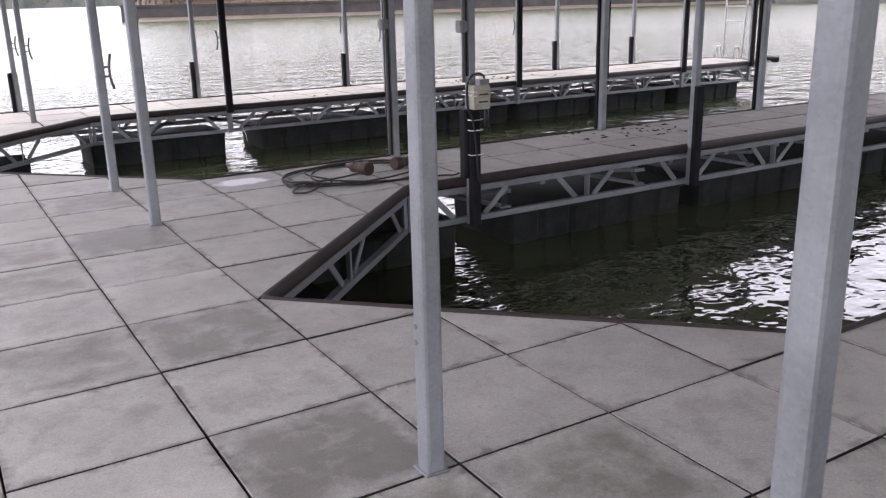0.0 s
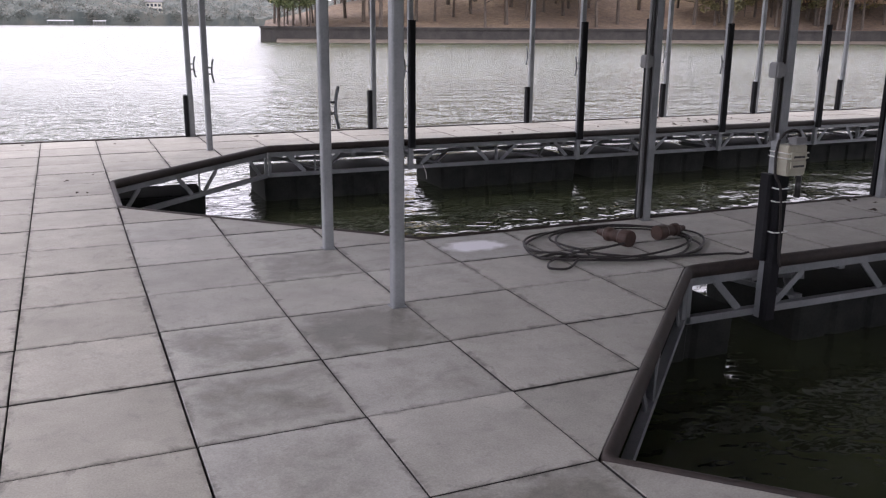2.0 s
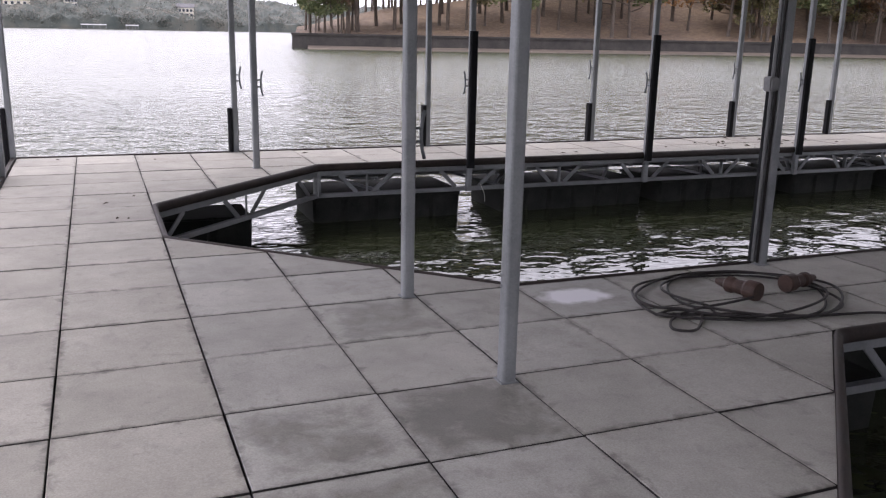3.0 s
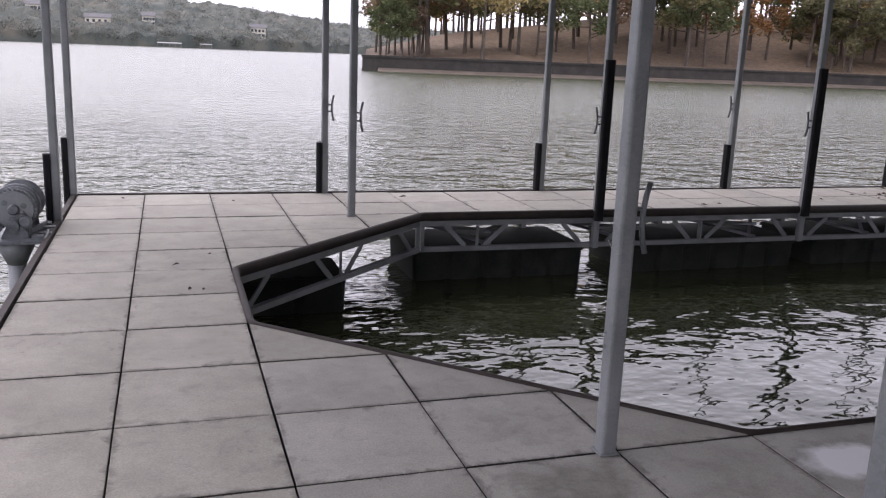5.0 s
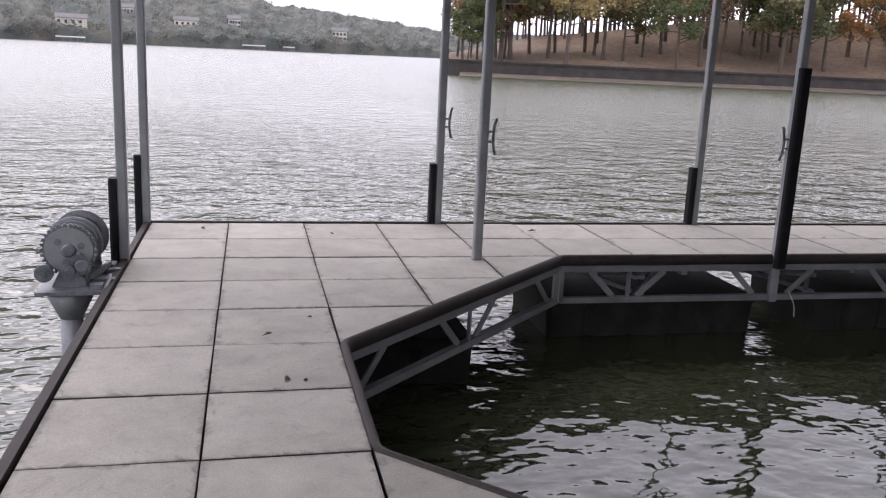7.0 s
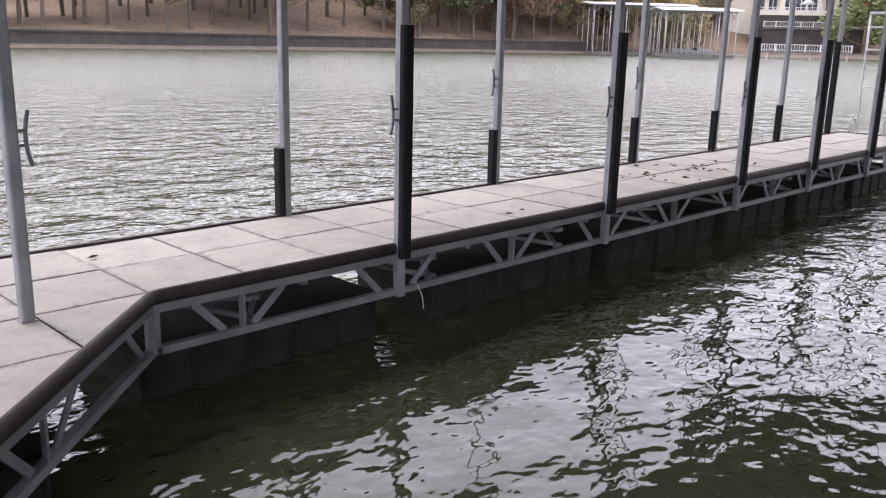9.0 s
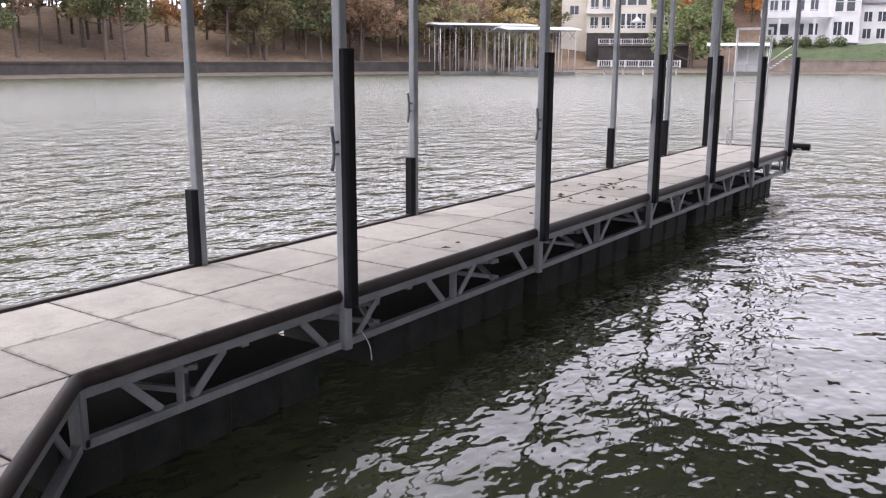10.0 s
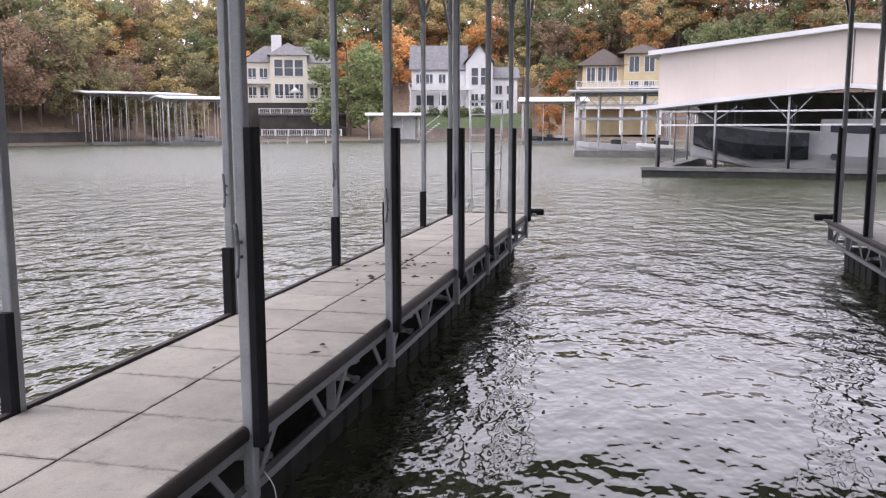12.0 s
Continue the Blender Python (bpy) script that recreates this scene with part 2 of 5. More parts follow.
M_YELLOW = leaf_mat("yellow_leaves", (0.19, 0.155, 0.05), (0.36, 0.28, 0.09), (0.5, 0.4, 0.14))
M_ORANGE = leaf_mat("orange_leaves", (0.17, 0.08, 0.022), (0.32, 0.15, 0.04), (0.42, 0.24, 0.07))
M_RUSSET = leaf_mat("russet_leaves", (0.12, 0.08, 0.05), (0.22, 0.14, 0.08), (0.32, 0.2, 0.11))
M_LIME = leaf_mat("light_green_leaves", (0.12, 0.16, 0.05), (0.2, 0.25, 0.08), (0.3, 0.33, 0.12))
M_AMBER = leaf_mat("bright_orange_leaves", (0.34, 0.15, 0.03), (0.55, 0.26, 0.05), (0.66, 0.36, 0.09))
# leaves across the lake: air haze painted in as a greyed base colour
M_HAZE = leaf_mat("haze_tinted_leaves", (0.06, 0.075, 0.066), (0.12, 0.13, 0.115), (0.2, 0.18, 0.145))
M_LITTER = ground_mat("leaf_litter", (0.085, 0.06, 0.043), (0.15, 0.105, 0.072), (0.25, 0.178, 0.11), 1.6)
# hillside colour greyed to carry the haze over the water
M_FARLAND = ground_mat("haze_tinted_hillside", (0.062, 0.076, 0.07), (0.1, 0.11, 0.096), (0.155, 0.142, 0.115), 0.09)
M_LAWN = ground_mat("lawn", (0.036, 0.052, 0.022), (0.052, 0.074, 0.03), (0.075, 0.096, 0.042))
M_SEAWALL = plain("stained_concrete_wall", (0.024, 0.022, 0.02), (0.07, 0.064, 0.057), 0.7, 0.9, bumps=0.6, dist=0.03, fine=7)
M_BANKWALL = plain("brown_stone_wall", (0.15, 0.12, 0.1), (0.28, 0.23, 0.19), 0.6, 0.9, bumps=0.7, dist=0.04, fine=5)
M_SHORE = plain("muddy_gravel_shore", (0.07, 0.055, 0.042), (0.16, 0.13, 0.1), 0.8, 0.95, bumps=0.8, dist=0.05, fine=9)
M_WHITE = plain("white_paint", (0.52, 0.52, 0.52), (0.64, 0.64, 0.63), 0.8, 0.55)
M_CREAMWALL = plain("cream_stucco", (0.55, 0.51, 0.42), (0.66, 0.62, 0.52), 0.7, 0.8)
M_TAN = plain("tan_metal_siding", (0.46, 0.41, 0.37), (0.54, 0.485, 0.44), 0.5, 0.6)
M_YWALL = plain("yellow_stucco", (0.42, 0.34, 0.2), (0.55, 0.46, 0.28), 0.7, 0.85)
M_GREYROOF = plain("grey_metal_roof", (0.2, 0.2, 0.2), (0.3, 0.3, 0.3), 0.8, 0.5)
M_WROOF = plain("white_metal_roof", (0.5, 0.5, 0.51), (0.62, 0.62, 0.63), 0.6, 0.5)
M_SHINGLE = plain("grey_shingles", (0.1, 0.1, 0.105), (0.2, 0.195, 0.2), 1.5, 0.9, bumps=0.5, dist=0.02, fine=12)
M_BROWNROOF = plain("brown_shingles", (0.05, 0.04, 0.036), (0.1, 0.08, 0.07), 1.5, 0.9)
M_GLASS = plain("dark_window_glass", (0.02, 0.025, 0.03), (0.06, 0.07, 0.08), 0.8, 0.08, bumps=0.02)
M_HULL = plain("navy_hull", (0.02, 0.024, 0.03), (0.045, 0.05, 0.06), 1.0, 0.25)
M_GELCOAT = plain("grey_gelcoat", (0.36, 0.365, 0.37), (0.46, 0.465, 0.47), 1.0, 0.35)
M_DOCKGREY = plain("weathered_dock_boards", (0.08, 0.08, 0.076), (0.17, 0.17, 0.16), 1.5, 0.85)


# ---------------------------------------------------------------- mesh helpers
def box(bm, x0, x1, y0, y1, z0, z1):
    v = [bm.verts.new(p) for p in ((x0, y0, z0), (x1, y0, z0), (x1, y1, z0), (x0, y1, z0), (x0, y0, z1), (x1, y0, z1), (x1, y1, z1), (x0, y1, z1))]
    for f in ((3, 2, 1, 0), (4, 5, 6, 7), (0, 1, 5, 4), (1, 2, 6, 5), (2, 3, 7, 6), (3, 0, 4, 7)):
        bm.faces.new([v[k] for k in f])


def frame_of(p, q):
    p, q = Vector(p), Vector(q)
    d = (q - p).normalized()
    up = Vector((0, 0, 1)) if abs(d.z) < 0.98 else Vector((0, 1, 0))
    s = d.cross(up).normalized()
    return p, q, d, s, s.cross(d).normalized()


def bar(bm, p, q, w, h):
    """A straight bar of rectangular section: w sideways, h upwards."""
    p, q, d, s, u = frame_of(p, q)
    ring = [(-w / 2, -h / 2), (w / 2, -h / 2), (w / 2, h / 2), (-w / 2, h / 2)]
    a = [bm.verts.new(p + s * x + u * y) for x, y in ring]
    b = [bm.verts.new(q + s * x + u * y) for x, y in ring]
    bm.faces.new(a)
    bm.faces.new(b[::-1])
    for k in range(4):
        bm.faces.new([a[k - 1], b[k - 1], b[k], a[k]])


def rod(bm, p, q, r0, r1=None, seg=12, caps=True):
    r1 = r0 if r1 is None else r1
    p, q, d, s, u = frame_of(p, q)
    cs = [(math.cos(2 * math.pi * k / seg), math.sin(2 * math.pi * k / seg)) for k in range(seg)]
    a = [bm.verts.new(p + (s * x + u * y) * r0) for x, y in cs]
    b = [bm.verts.new(q + (s * x + u * y) * r1) for x, y in cs]
    if caps:
        bm.faces.new(a)
        bm.faces.new(b[::-1])
    for k in range(seg):
        f = bm.faces.new([a[k - 1], b[k - 1], b[k], a[k]])
        f.smooth = True


def turned(bm, p, q, profile, seg=24):
    """A turned body about the axis p to q; profile: (distance along the axis, radius)."""
    p, q, d, s, u = frame_of(p, q)
    rings = []
    for along, r in profile:
        rings.append([bm.verts.new(p + d * along + (s * math.cos(2 * math.pi * k / seg) + u * math.sin(2 * math.pi * k / seg)) * r) for k in range(seg)])
    for a, b in zip(rings, rings[1:]):
        for k in range(seg):
            bm.faces.new([a[k - 1], b[k - 1], b[k], a[k]])
    bm.faces.new(rings[0])
    bm.faces.new(rings[-1][::-1])


def tube(bm, pts, r, seg=8):
    """A round tube along a line of points."""
    pts = [Vector(p) for p in pts]
    rings = []
    for k, p in enumerate(pts):
        d = (pts[min(k + 1, len(pts) - 1)] - pts[max(k - 1, 0)]).normalized()
        up = Vector((0, 0, 1)) if abs(d.z) < 0.9 else Vector((1, 0, 0))
        s = d.cross(up).normalized()
        u = s.cross(d)
        rings.append([bm.verts.new(p + (s * math.cos(2 * math.pi * a / seg) + u * math.sin(2 * math.pi * a / seg)) * r) for a in range(seg)])
    for a, b in zip(rings, rings[1:]):
        for k in range(seg):
            f = bm.faces.new([a[k - 1], b[k - 1], b[k], a[k]])
            f.smooth = True
    bm.faces.new(rings[0])
    bm.faces.new(rings[-1][::-1])


def prism(bm, outline, z0, z1, lip=0.0):
    """An upright prism over a convex outline, with a chamfer of lip round its top."""
    c = sum((Vector((*p, 0)) for p in outline), Vector()) / len(outline)
    lo = [bm.verts.new((x, y, z0)) for x, y in outline]
    mid = [bm.verts.new((x, y, z1 - lip)) for x, y in outline]
    rows = [lo, mid]
    if lip:
        rows.append([bm.verts.new((x + lip * 1.3 * (c.x - x) / max(0.05, (Vector((x, y, 0)) - c).length), y + lip * 1.3 * (c.y - y) / max(0.05, (Vector((x, y, 0)) - c).length), z1)) for x, y in outline])
    n = len(outline)
    for a, b in zip(rows, rows[1:]):
        for k in range(n):
            bm.faces.new([a[k - 1], a[k], b[k], b[k - 1]])
    bm.faces.new(rows[-1])
    bm.faces.new(lo[::-1])


def sweep(bm, path, profile, closed_ends=True):
    """Sweeps a section (offset to the right of the path, height) along a flat path with mitred corners."""
    P = [Vector((x, y)) for x, y in path]
    rows = []
    for k, p in enumerate(P):
        n = []
        if k:
            d = (p - P[k - 1]).normalized()
            n.append(Vector((d.y, -d.x)))
        if k < len(P) - 1:
            d = (P[k + 1] - p).normalized()
            n.append(Vector((d.y, -d.x)))
        m = sum(n, Vector((0, 0)))
        m = m / m.length_squared * (2 if len(n) == 2 else 1) if len(n) == 2 else m
        rows.append([bm.verts.new((p.x + m.x * o, p.y + m.y * o, z)) for o, z in profile])
    for a, b in zip(rows, rows[1:]):
        for k in range(len(profile)):
            bm.faces.new([a[k - 1], a[k], b[k], b[k - 1]])
    bm.faces.new(rows[0])
    bm.faces.new(rows[-1][::-1])


def mesh_of(name, bm, material):
    bmesh.ops.recalc_face_normals(bm, faces=bm.faces[:])
    me = bpy.data.meshes.new(name)
    bm.to_mesh(me)
    bm.free()
    for m in material if isinstance(material, (list, tuple)) else (material,):
        me.materials.append(m)
    return me


def part(name, bm, material, parent, label=""):
    ob = new(name, mesh_of(name, bm, material))
    ob.parent = parent
    return tagged(ob, label)


def thing(name, label, category, group="", kind="", m=None):
    ob = new(name)
    ob.empty_display_size = 0.2
    if m is not None:
        ob.matrix_world = m
    return tagged(ob, label, category, group, kind)


def solid(name, bm, material, label, category, kind="", group=""):
    return tagged(new(name, mesh_of(name, bm, material)), label, category, group, kind)


def boxpart(name, parent, material, *b, label=""):
    bm = bmesh.new()
    box(bm, *b)
    return part(name, bm, material, parent, label)


def square_tube(bm, x, y, z0, z1, w, r=0.012):
    out = []
    for cx, cy, a0 in ((1, 1, 0), (-1, 1, 90), (-1, -1, 180), (1, -1, 270)):
        for k in range(3):
            a = radians(a0 + 45 * k)
            out.append((x + cx * (w / 2 - r) + r * math.cos(a), y + cy * (w / 2 - r) + r * math.sin(a)))
    prism(bm, out, z0, z1)


# ---------------------------------------------------------------- lake and land
def polar(az, d):
    return d * math.sin(radians(az)), 4 + d * math.cos(radians(az))


def interp(x, table):
    for (x0, y0), (x1, y1) in zip(table, table[1:]):
        if x <= x1:
            t = max(0.0, (x - x0) / (x1 - x0))
            return y0 + (y1 - y0) * t
    return table[-1][1]


bm = bmesh.new()
rings = [0.1, 40, 150, 500, 1500, 4500]
prev = None
for r in rings:
    row = [bm.verts.new((r * math.cos(2 * math.pi * k / 48), r * math.sin(2 * math.pi * k / 48), WATER)) for k in range(48)]
    if prev:
        for k in range(48):
            bm.faces.new([prev[k - 1], row[k - 1], row[k], prev[k]])
    else:
        bm.faces.new(row)
    prev = row
solid("water", bm, M_WATER, "dark green lake water rippled by the wind", "water", "structure")

SHORE = [(11.5, 103), (13, 98), (20, 98), (28, 103), (36, 112), (45, 124), (54, 136), (60, 150), (66, 158), (72, 165), (80, 165), (90, 150), (110, 140)]
CREST = [(11.5, 0.5), (14, 1.6), (18, 4.0), (24, 6.5), (30, 8.5), (40, 9.5), (50, 12), (58, 21), (66, 28), (74, 30), (90, 31), (110, 32)]


def land_z(az, back):
    """Ground height of the wooded shore, back metres behind the water's edge."""
    x, y = polar(az, interp(az, SHORE) + back)
    h = interp(az, CREST)
    wall = 1.5 if az < 54 else 0.6
    t = min(1.0, max(0.0, back - 1.5) / (46 if az < 54 else 75))
    if az > 58:
        t = max(0.0, (back - 18) / 70)
        t = min(1.0, t)
    z = WATER + wall + h * (t * t * (3 - 2 * t) * 0.7 + 0.3 * t)
    return z + 0.35 * noise.noise((x * 0.06, y * 0.06, 0)) * min(1, back / 8)


bm = bmesh.new()
cols = []
for k in range(0, 131):
    az = 12.7 + k * (97.3 / 130)
    s = interp(az, SHORE)
    col = []
    for back in (1.2, 3, 6, 10, 15, 21, 28, 36, 45, 56, 68, 82, 100, 130):
        x, y = polar(az, s + back)
        z = land_z(az, back)
        if az < 20 and back > 45:
            z = min(z, WATER + 1.6 + (130 - back) * 0.03)
        col.append(bm.verts.new((x, y, z)))
    cols.append(col)
for a, b in zip(cols, cols[1:]):
    for k in range(len(a) - 1):
        f = bm.faces.new([a[k], a[k + 1], b[k + 1], b[k]])
        f.smooth = True
solid("ground", bm, M_LITTER, "wooded shore bank covered with brown fallen leaves", "ground", "structure")

bm = bmesh.new()
bank = [polar(12.7 + k * 0.87, interp(12.7 + k * 0.87, SHORE) + 0.8) for k in range(0, 49)]
sweep(bm, [polar(12.7, interp(12.7, SHORE) + 45)] + bank, [(0.0, WATER - 1), (0.35, WATER - 1), (0.3, WATER + 1.55), (0.42, WATER + 1.55), (0.42, WATER + 1.8), (-0.5, WATER + 1.8), (-0.5, WATER - 1)])
solid("sea_wall", bm, M_SEAWALL, "dark stained concrete sea wall along the wooded point", "wall", "structure")

bm = bmesh.new()
line = [polar(13.6 + k * 1.5, interp(13.6 + k * 1.5, SHORE) + 0.6) for k in range(0, 64)]
sweep(bm, line, [(3.2, WATER - 0.4), (2.2, WATER + 0.04), (0.6, WATER + 0.3), (-1.8, WATER + 0.75), (-1.8, WATER - 0.4)])
solid("shore", bm, M_SHORE, "muddy gravel strip along the water's edge", "shore", "structure")

bm = bmesh.new()
lawn = []
for k in range(0, 21):
    az = 75.6 + k * 0.32
    s = interp(az, SHORE)
    lawn.append([bm.verts.new((*polar(az, s + back), land_z(az, back) + 0.12)) for back in (3, 6, 10, 15, 21, 28)])
for a, b in zip(lawn, lawn[1:]):
    for k in range(5):
        bm.faces.new([a[k], a[k + 1], b[k + 1], b[k]])
solid("lawn", bm, M_LAWN, "green mown lawn sloping down to the water", "lawn", "structure")

# distant wooded ridge all round, lower towards the open reach of the lake
FAR = [(-60, 520), (-20, 520), (5, 600), (16, 760), (30, 900), (95, 420), (130, 260), (220, 260), (300, 420)]
RIDGE = [(-60, 40), (-25, 40), (-12, 40), (-3, 38), (2.3, 31), (8, 24), (12.5, 20), (14, 20), (30, 30), (95, 40), (130, 30), (220, 30), (300, 34)]


def ridge_z(az, t, x, y):
    return 0.8 + interp(az, RIDGE) * 1.0 * (1 - (1 - t) ** 2) * (1 + 0.25 * noise.noise((x * 0.006, y * 0.006, 3)))


def canopy(az0, az1, step, rows, crown):
    """Wooded slope as one sheet of lumpy tree crowns."""
    bm = bmesh.new()
    cols = []
    az = az0
    while az <= az1 + 1e-6:
        s = interp(az, FAR)
        col = [bm.verts.new((*polar(az, s), WATER - 0.5))]
        for r in range(rows + 1):
            t = (r / rows) ** 1.3
            x, y = polar(az, s * (1 + 0.35 * t))
            lump = noise.noise((x * 0.07, y * 0.07, 1)) * 0.6 + abs(noise.noise((x * 0.15, y * 0.15, 5))) * 0.7
            col.append(bm.verts.new((x, y, WATER + ridge_z(az, t, x, y) + (0 if r == 0 else crown * (0.75 + lump)))))
        cols.append(col)
        az += step
    for a, b in zip(cols, cols[1:]):
        for k in range(len(a) - 1):
            bm.faces.new([a[k], a[k + 1], b[k + 1], b[k]])
    return bm


solid("far_hills", canopy(-44, 22, 0.16, 46, 6.0), M_FARLAND, "wooded hills across the lake, haze tinted into their colour", "hills", "structure")
# ring behind the camera: unseen, added to close the horizon for reflections
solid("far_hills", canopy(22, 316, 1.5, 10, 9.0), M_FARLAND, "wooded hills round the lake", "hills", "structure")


def leaf_cloud(rng, centres, count, size, squash=0.75):
    """Small leaf sprays scattered in several lobes."""
    verts, faces = [], []
    for k in range(count):
        cx, cy, cz, r = centres[rng.randrange(len(centres))]
        while True:
            p = Vector((rng.uniform(-1, 1), rng.uniform(-1, 1), rng.uniform(-1, 1)))
            if 0.25 < p.length < 1:
                break
        c = Vector((cx + p.x * r, cy + p.y * r, cz + p.z * r * squash))
        a = Vector((rng.uniform(-1, 1), rng.uniform(-1, 1), rng.uniform(-0.5, 0.5))).normalized()
        b = a.cross(Vector((rng.uniform(-1, 1), rng.uniform(-1, 1), rng.uniform(-1, 1)))).normalized()
        s = size * rng.uniform(0.6, 1.3)
        n = len(verts)
        verts += [c - a * s, c + b * s * 0.55, c + a * s, c - b * s * 0.6]
        faces.append((n, n + 1, n + 2, n + 3))
    return verts, faces


def tree_meshes(seed, height, spread, bare, leaves, material, leaf=0.235):
    """Trunk with limbs, and a crown of leaf sprays round the limbs' ends; bare: clear share of the trunk."""
    rng = random.Random(seed)
    bm = bmesh.new()
    lean = (rng.uniform(-0.5, 0.5), rng.uniform(-0.5, 0.5))
    r0 = height * 0.017
    pts = [Vector((lean[0] * t * t, lean[1] * t * t, height * 0.82 * t - 0.3)) for t in (0, 0.25, 0.5, 0.75, 1.0)]
    for k in range(4):
        rod(bm, pts[k], pts[k + 1], r0 * (1 - 0.22 * k), r0 * (1 - 0.22 * (k + 1)) + 0.01, 7, False)
    lobes = []
    for k in range(rng.randint(8, 11)):
        t = bare + (0.97 - bare) * (k + rng.random()) / 11
        base = Vector((lean[0] * t * t, lean[1] * t * t, height * 0.82 * t))
        ang = k * 2.4 + rng.uniform(-0.5, 0.5)
        reach = spread * (1.05 - 0.6 * abs(t - 0.55)) * rng.uniform(0.55, 1.05)
        tip = base + Vector((math.cos(ang) * reach, math.sin(ang) * reach, reach * rng.uniform(0.25, 0.6)))
        mid = (base + tip) / 2 + Vector((0, 0, -0.12 * reach))
        rod(bm, base, mid, r0 * 0.38, r0 * 0.26, 5, False)
        rod(bm, mid, tip, r0 * 0.26, r0 * 0.1, 5, False)
        for q in range(3):
            f = rng.uniform(0.55, 1.05)
            c = base + (tip - base) * f
            lobes.append((c.x + rng.uniform(-0.6, 0.6), c.y + rng.uniform(-0.6, 0.6), c.z + rng.uniform(-0.2, 0.7), spread * rng.uniform(0.22, 0.4)))
    lobes.append((lean[0], lean[1], height * 0.9, spread * 0.4))
    trunk = mesh_of("trunk", bm, M_BARK)
    v, f = leaf_cloud(rng, lobes, int(leaves * 1.45), leaf)
    crown = bpy.data.meshes.new("crown")
    crown.from_pydata(v, [], f)
    crown.materials.append(material)
    return trunk, crown


def tree(name, label, trunk, crown, m):
    ob = thing(name, label, "tree", "shore trees")
    for n, me in (("trunk", trunk), ("crown", crown)):
        p = new(n, me)
        p.parent = ob
    ob.matrix_world = m
    return ob


KINDS = []
for seed, (h, sp, bare, n, material, word) in enumerate((
        (13, 4.0, 0.28, 1700, M_GREEN, "green"), (12, 3.8, 0.3, 1500, M_OLIVE, "olive-green"), (14, 3.9, 0.32, 1400, M_YELLOW, "yellow autumn"),
        (12, 3.6, 0.28, 1400, M_ORANGE, "orange autumn"), (13, 3.7, 0.32, 1100, M_RUSSET, "thin russet autumn"), (11, 3.8, 0.3, 1700, M_GREEN, "full green"),
        (9, 3.0, 0.16, 1300, M_OLIVE, "bushy olive-green"), (8, 2.8, 0.12, 1100, M_YELLOW, "low yellow"), (14, 3.2, 0.45, 420, M_RUSSET, "nearly bare brown"),
        (13, 4.6, 0.06, 3200, M_LIME, "full light green"), (10, 3.8, 0.12, 2200, M_AMBER, "bright orange autumn"))):
    KINDS.append((*tree_meshes(seed + 11, h, sp, bare, n, material), word))

rng = random.Random(5)
WOODS = {}


def plant(az, back, kind, scale, joined=False):
    x, y = polar(az, interp(az, SHORE) + back)
    trunk, crown, word = KINDS[kind]
    m = pose(x, y, land_z(az, back) - 0.1, rng.uniform(-3, 3), rng.uniform(-3, 3), rng.uniform(0, 360)) @ Matrix.Scale(scale, 4)
    if joined:
        for me in (trunk, crown):
            WOODS.setdefault(me, []).append(m)
        return
    tree("tree", word + " tree standing on the leaf-covered bank", trunk, crown, m)


# the wooded point: tall trees over bare leafy ground, thickening inland
for k in range(170):
    az = 13.2 + 41 * ((k + rng.random()) / 170)
    back = rng.uniform(4, 20) if k % 5 == 0 else rng.uniform(16, 84)
    if az < 17:
        back = rng.uniform(6, 26)
    kind = rng.choices((0, 1, 2, 3, 4, 5, 8), (5, 4, 2.2, 2.0, 2.5, 2, 2.2))[0]
    plant(az, back, kind, rng.uniform(0.95, 1.5) * (0.62 if az < 16 else 1), back > 45)
# the thicket where the point meets the cove
for k in range(80):
    az = 41 + 20 * rng.random()
    plant(az, rng.uniform(5, 34), rng.choices((1, 4, 6, 7, 8, 3), (2, 3, 3, 2.5, 3, 1))[0], rng.uniform(0.7, 1.05))
# the hillside behind the houses
for k in range(270):
    az = 54 + 50 * (k + rng.random()) / 270
    back = rng.uniform(30, 60) if k % 2 else rng.uniform(55, 112)
    if 62.8 < az < 93 and back < 48:
        back += 24
    plant(az, back, rng.choices((0, 1, 2, 3, 4, 5), (3, 4, 3, 2.4, 2, 2.5))[0], rng.uniform(0.95, 1.45), back > 58)
for az, back, kind, s in ((70.6, 8, 9, 1.75), (71.9, 13, 9, 1.5), (83.7, 12, 10, 0.8), (84.4, 34, 10, 1.1), (86.0, 16, 5, 1.0), (71.0, 40, 10, 1.5), (74.0, 44, 10, 1.6), (63.0, 44, 10, 1.4), (79.5, 50, 10, 1.6), (57, 12, 6, 1.0), (59, 20, 2, 1.1), (61, 26, 1, 1.2), (55.5, 8, 7, 1.0), (80, 30, 1, 1.2), (82, 34, 2, 1.1), (84.5, 34, 5, 1.2), (78.5, 20, 6, 0.8)):
    plant(az, back, kind, s)

# the woods further up the slopes, joined by kind of leaf
wv, wf, wm, mats, base = [], [], [], [], 0
for me, spots_ in WOODS.items():
    co = np.empty(len(me.vertices) * 3)
    me.vertices.foreach_get("co", co)
    co = np.c_[co.reshape(-1, 3), np.ones(len(me.vertices))]
    polys = [tuple(p.vertices) for p in me.polygons]
    if me.materials[0] not in mats:
        mats.append(me.materials[0])
    slot = mats.index(me.materials[0])
    for m in spots_:
        wv.append((co @ np.array(m).T)[:, :3])
        wf += [tuple(q + base for q in p) for p in polys]
        wm += [slot] * len(polys)
        base += len(co)
me = bpy.data.meshes.new("woods")
me.from_pydata(np.concatenate(wv).tolist(), [], wf)
for m in mats:
    me.materials.append(m)
me.polygons.foreach_set("material_index", wm)
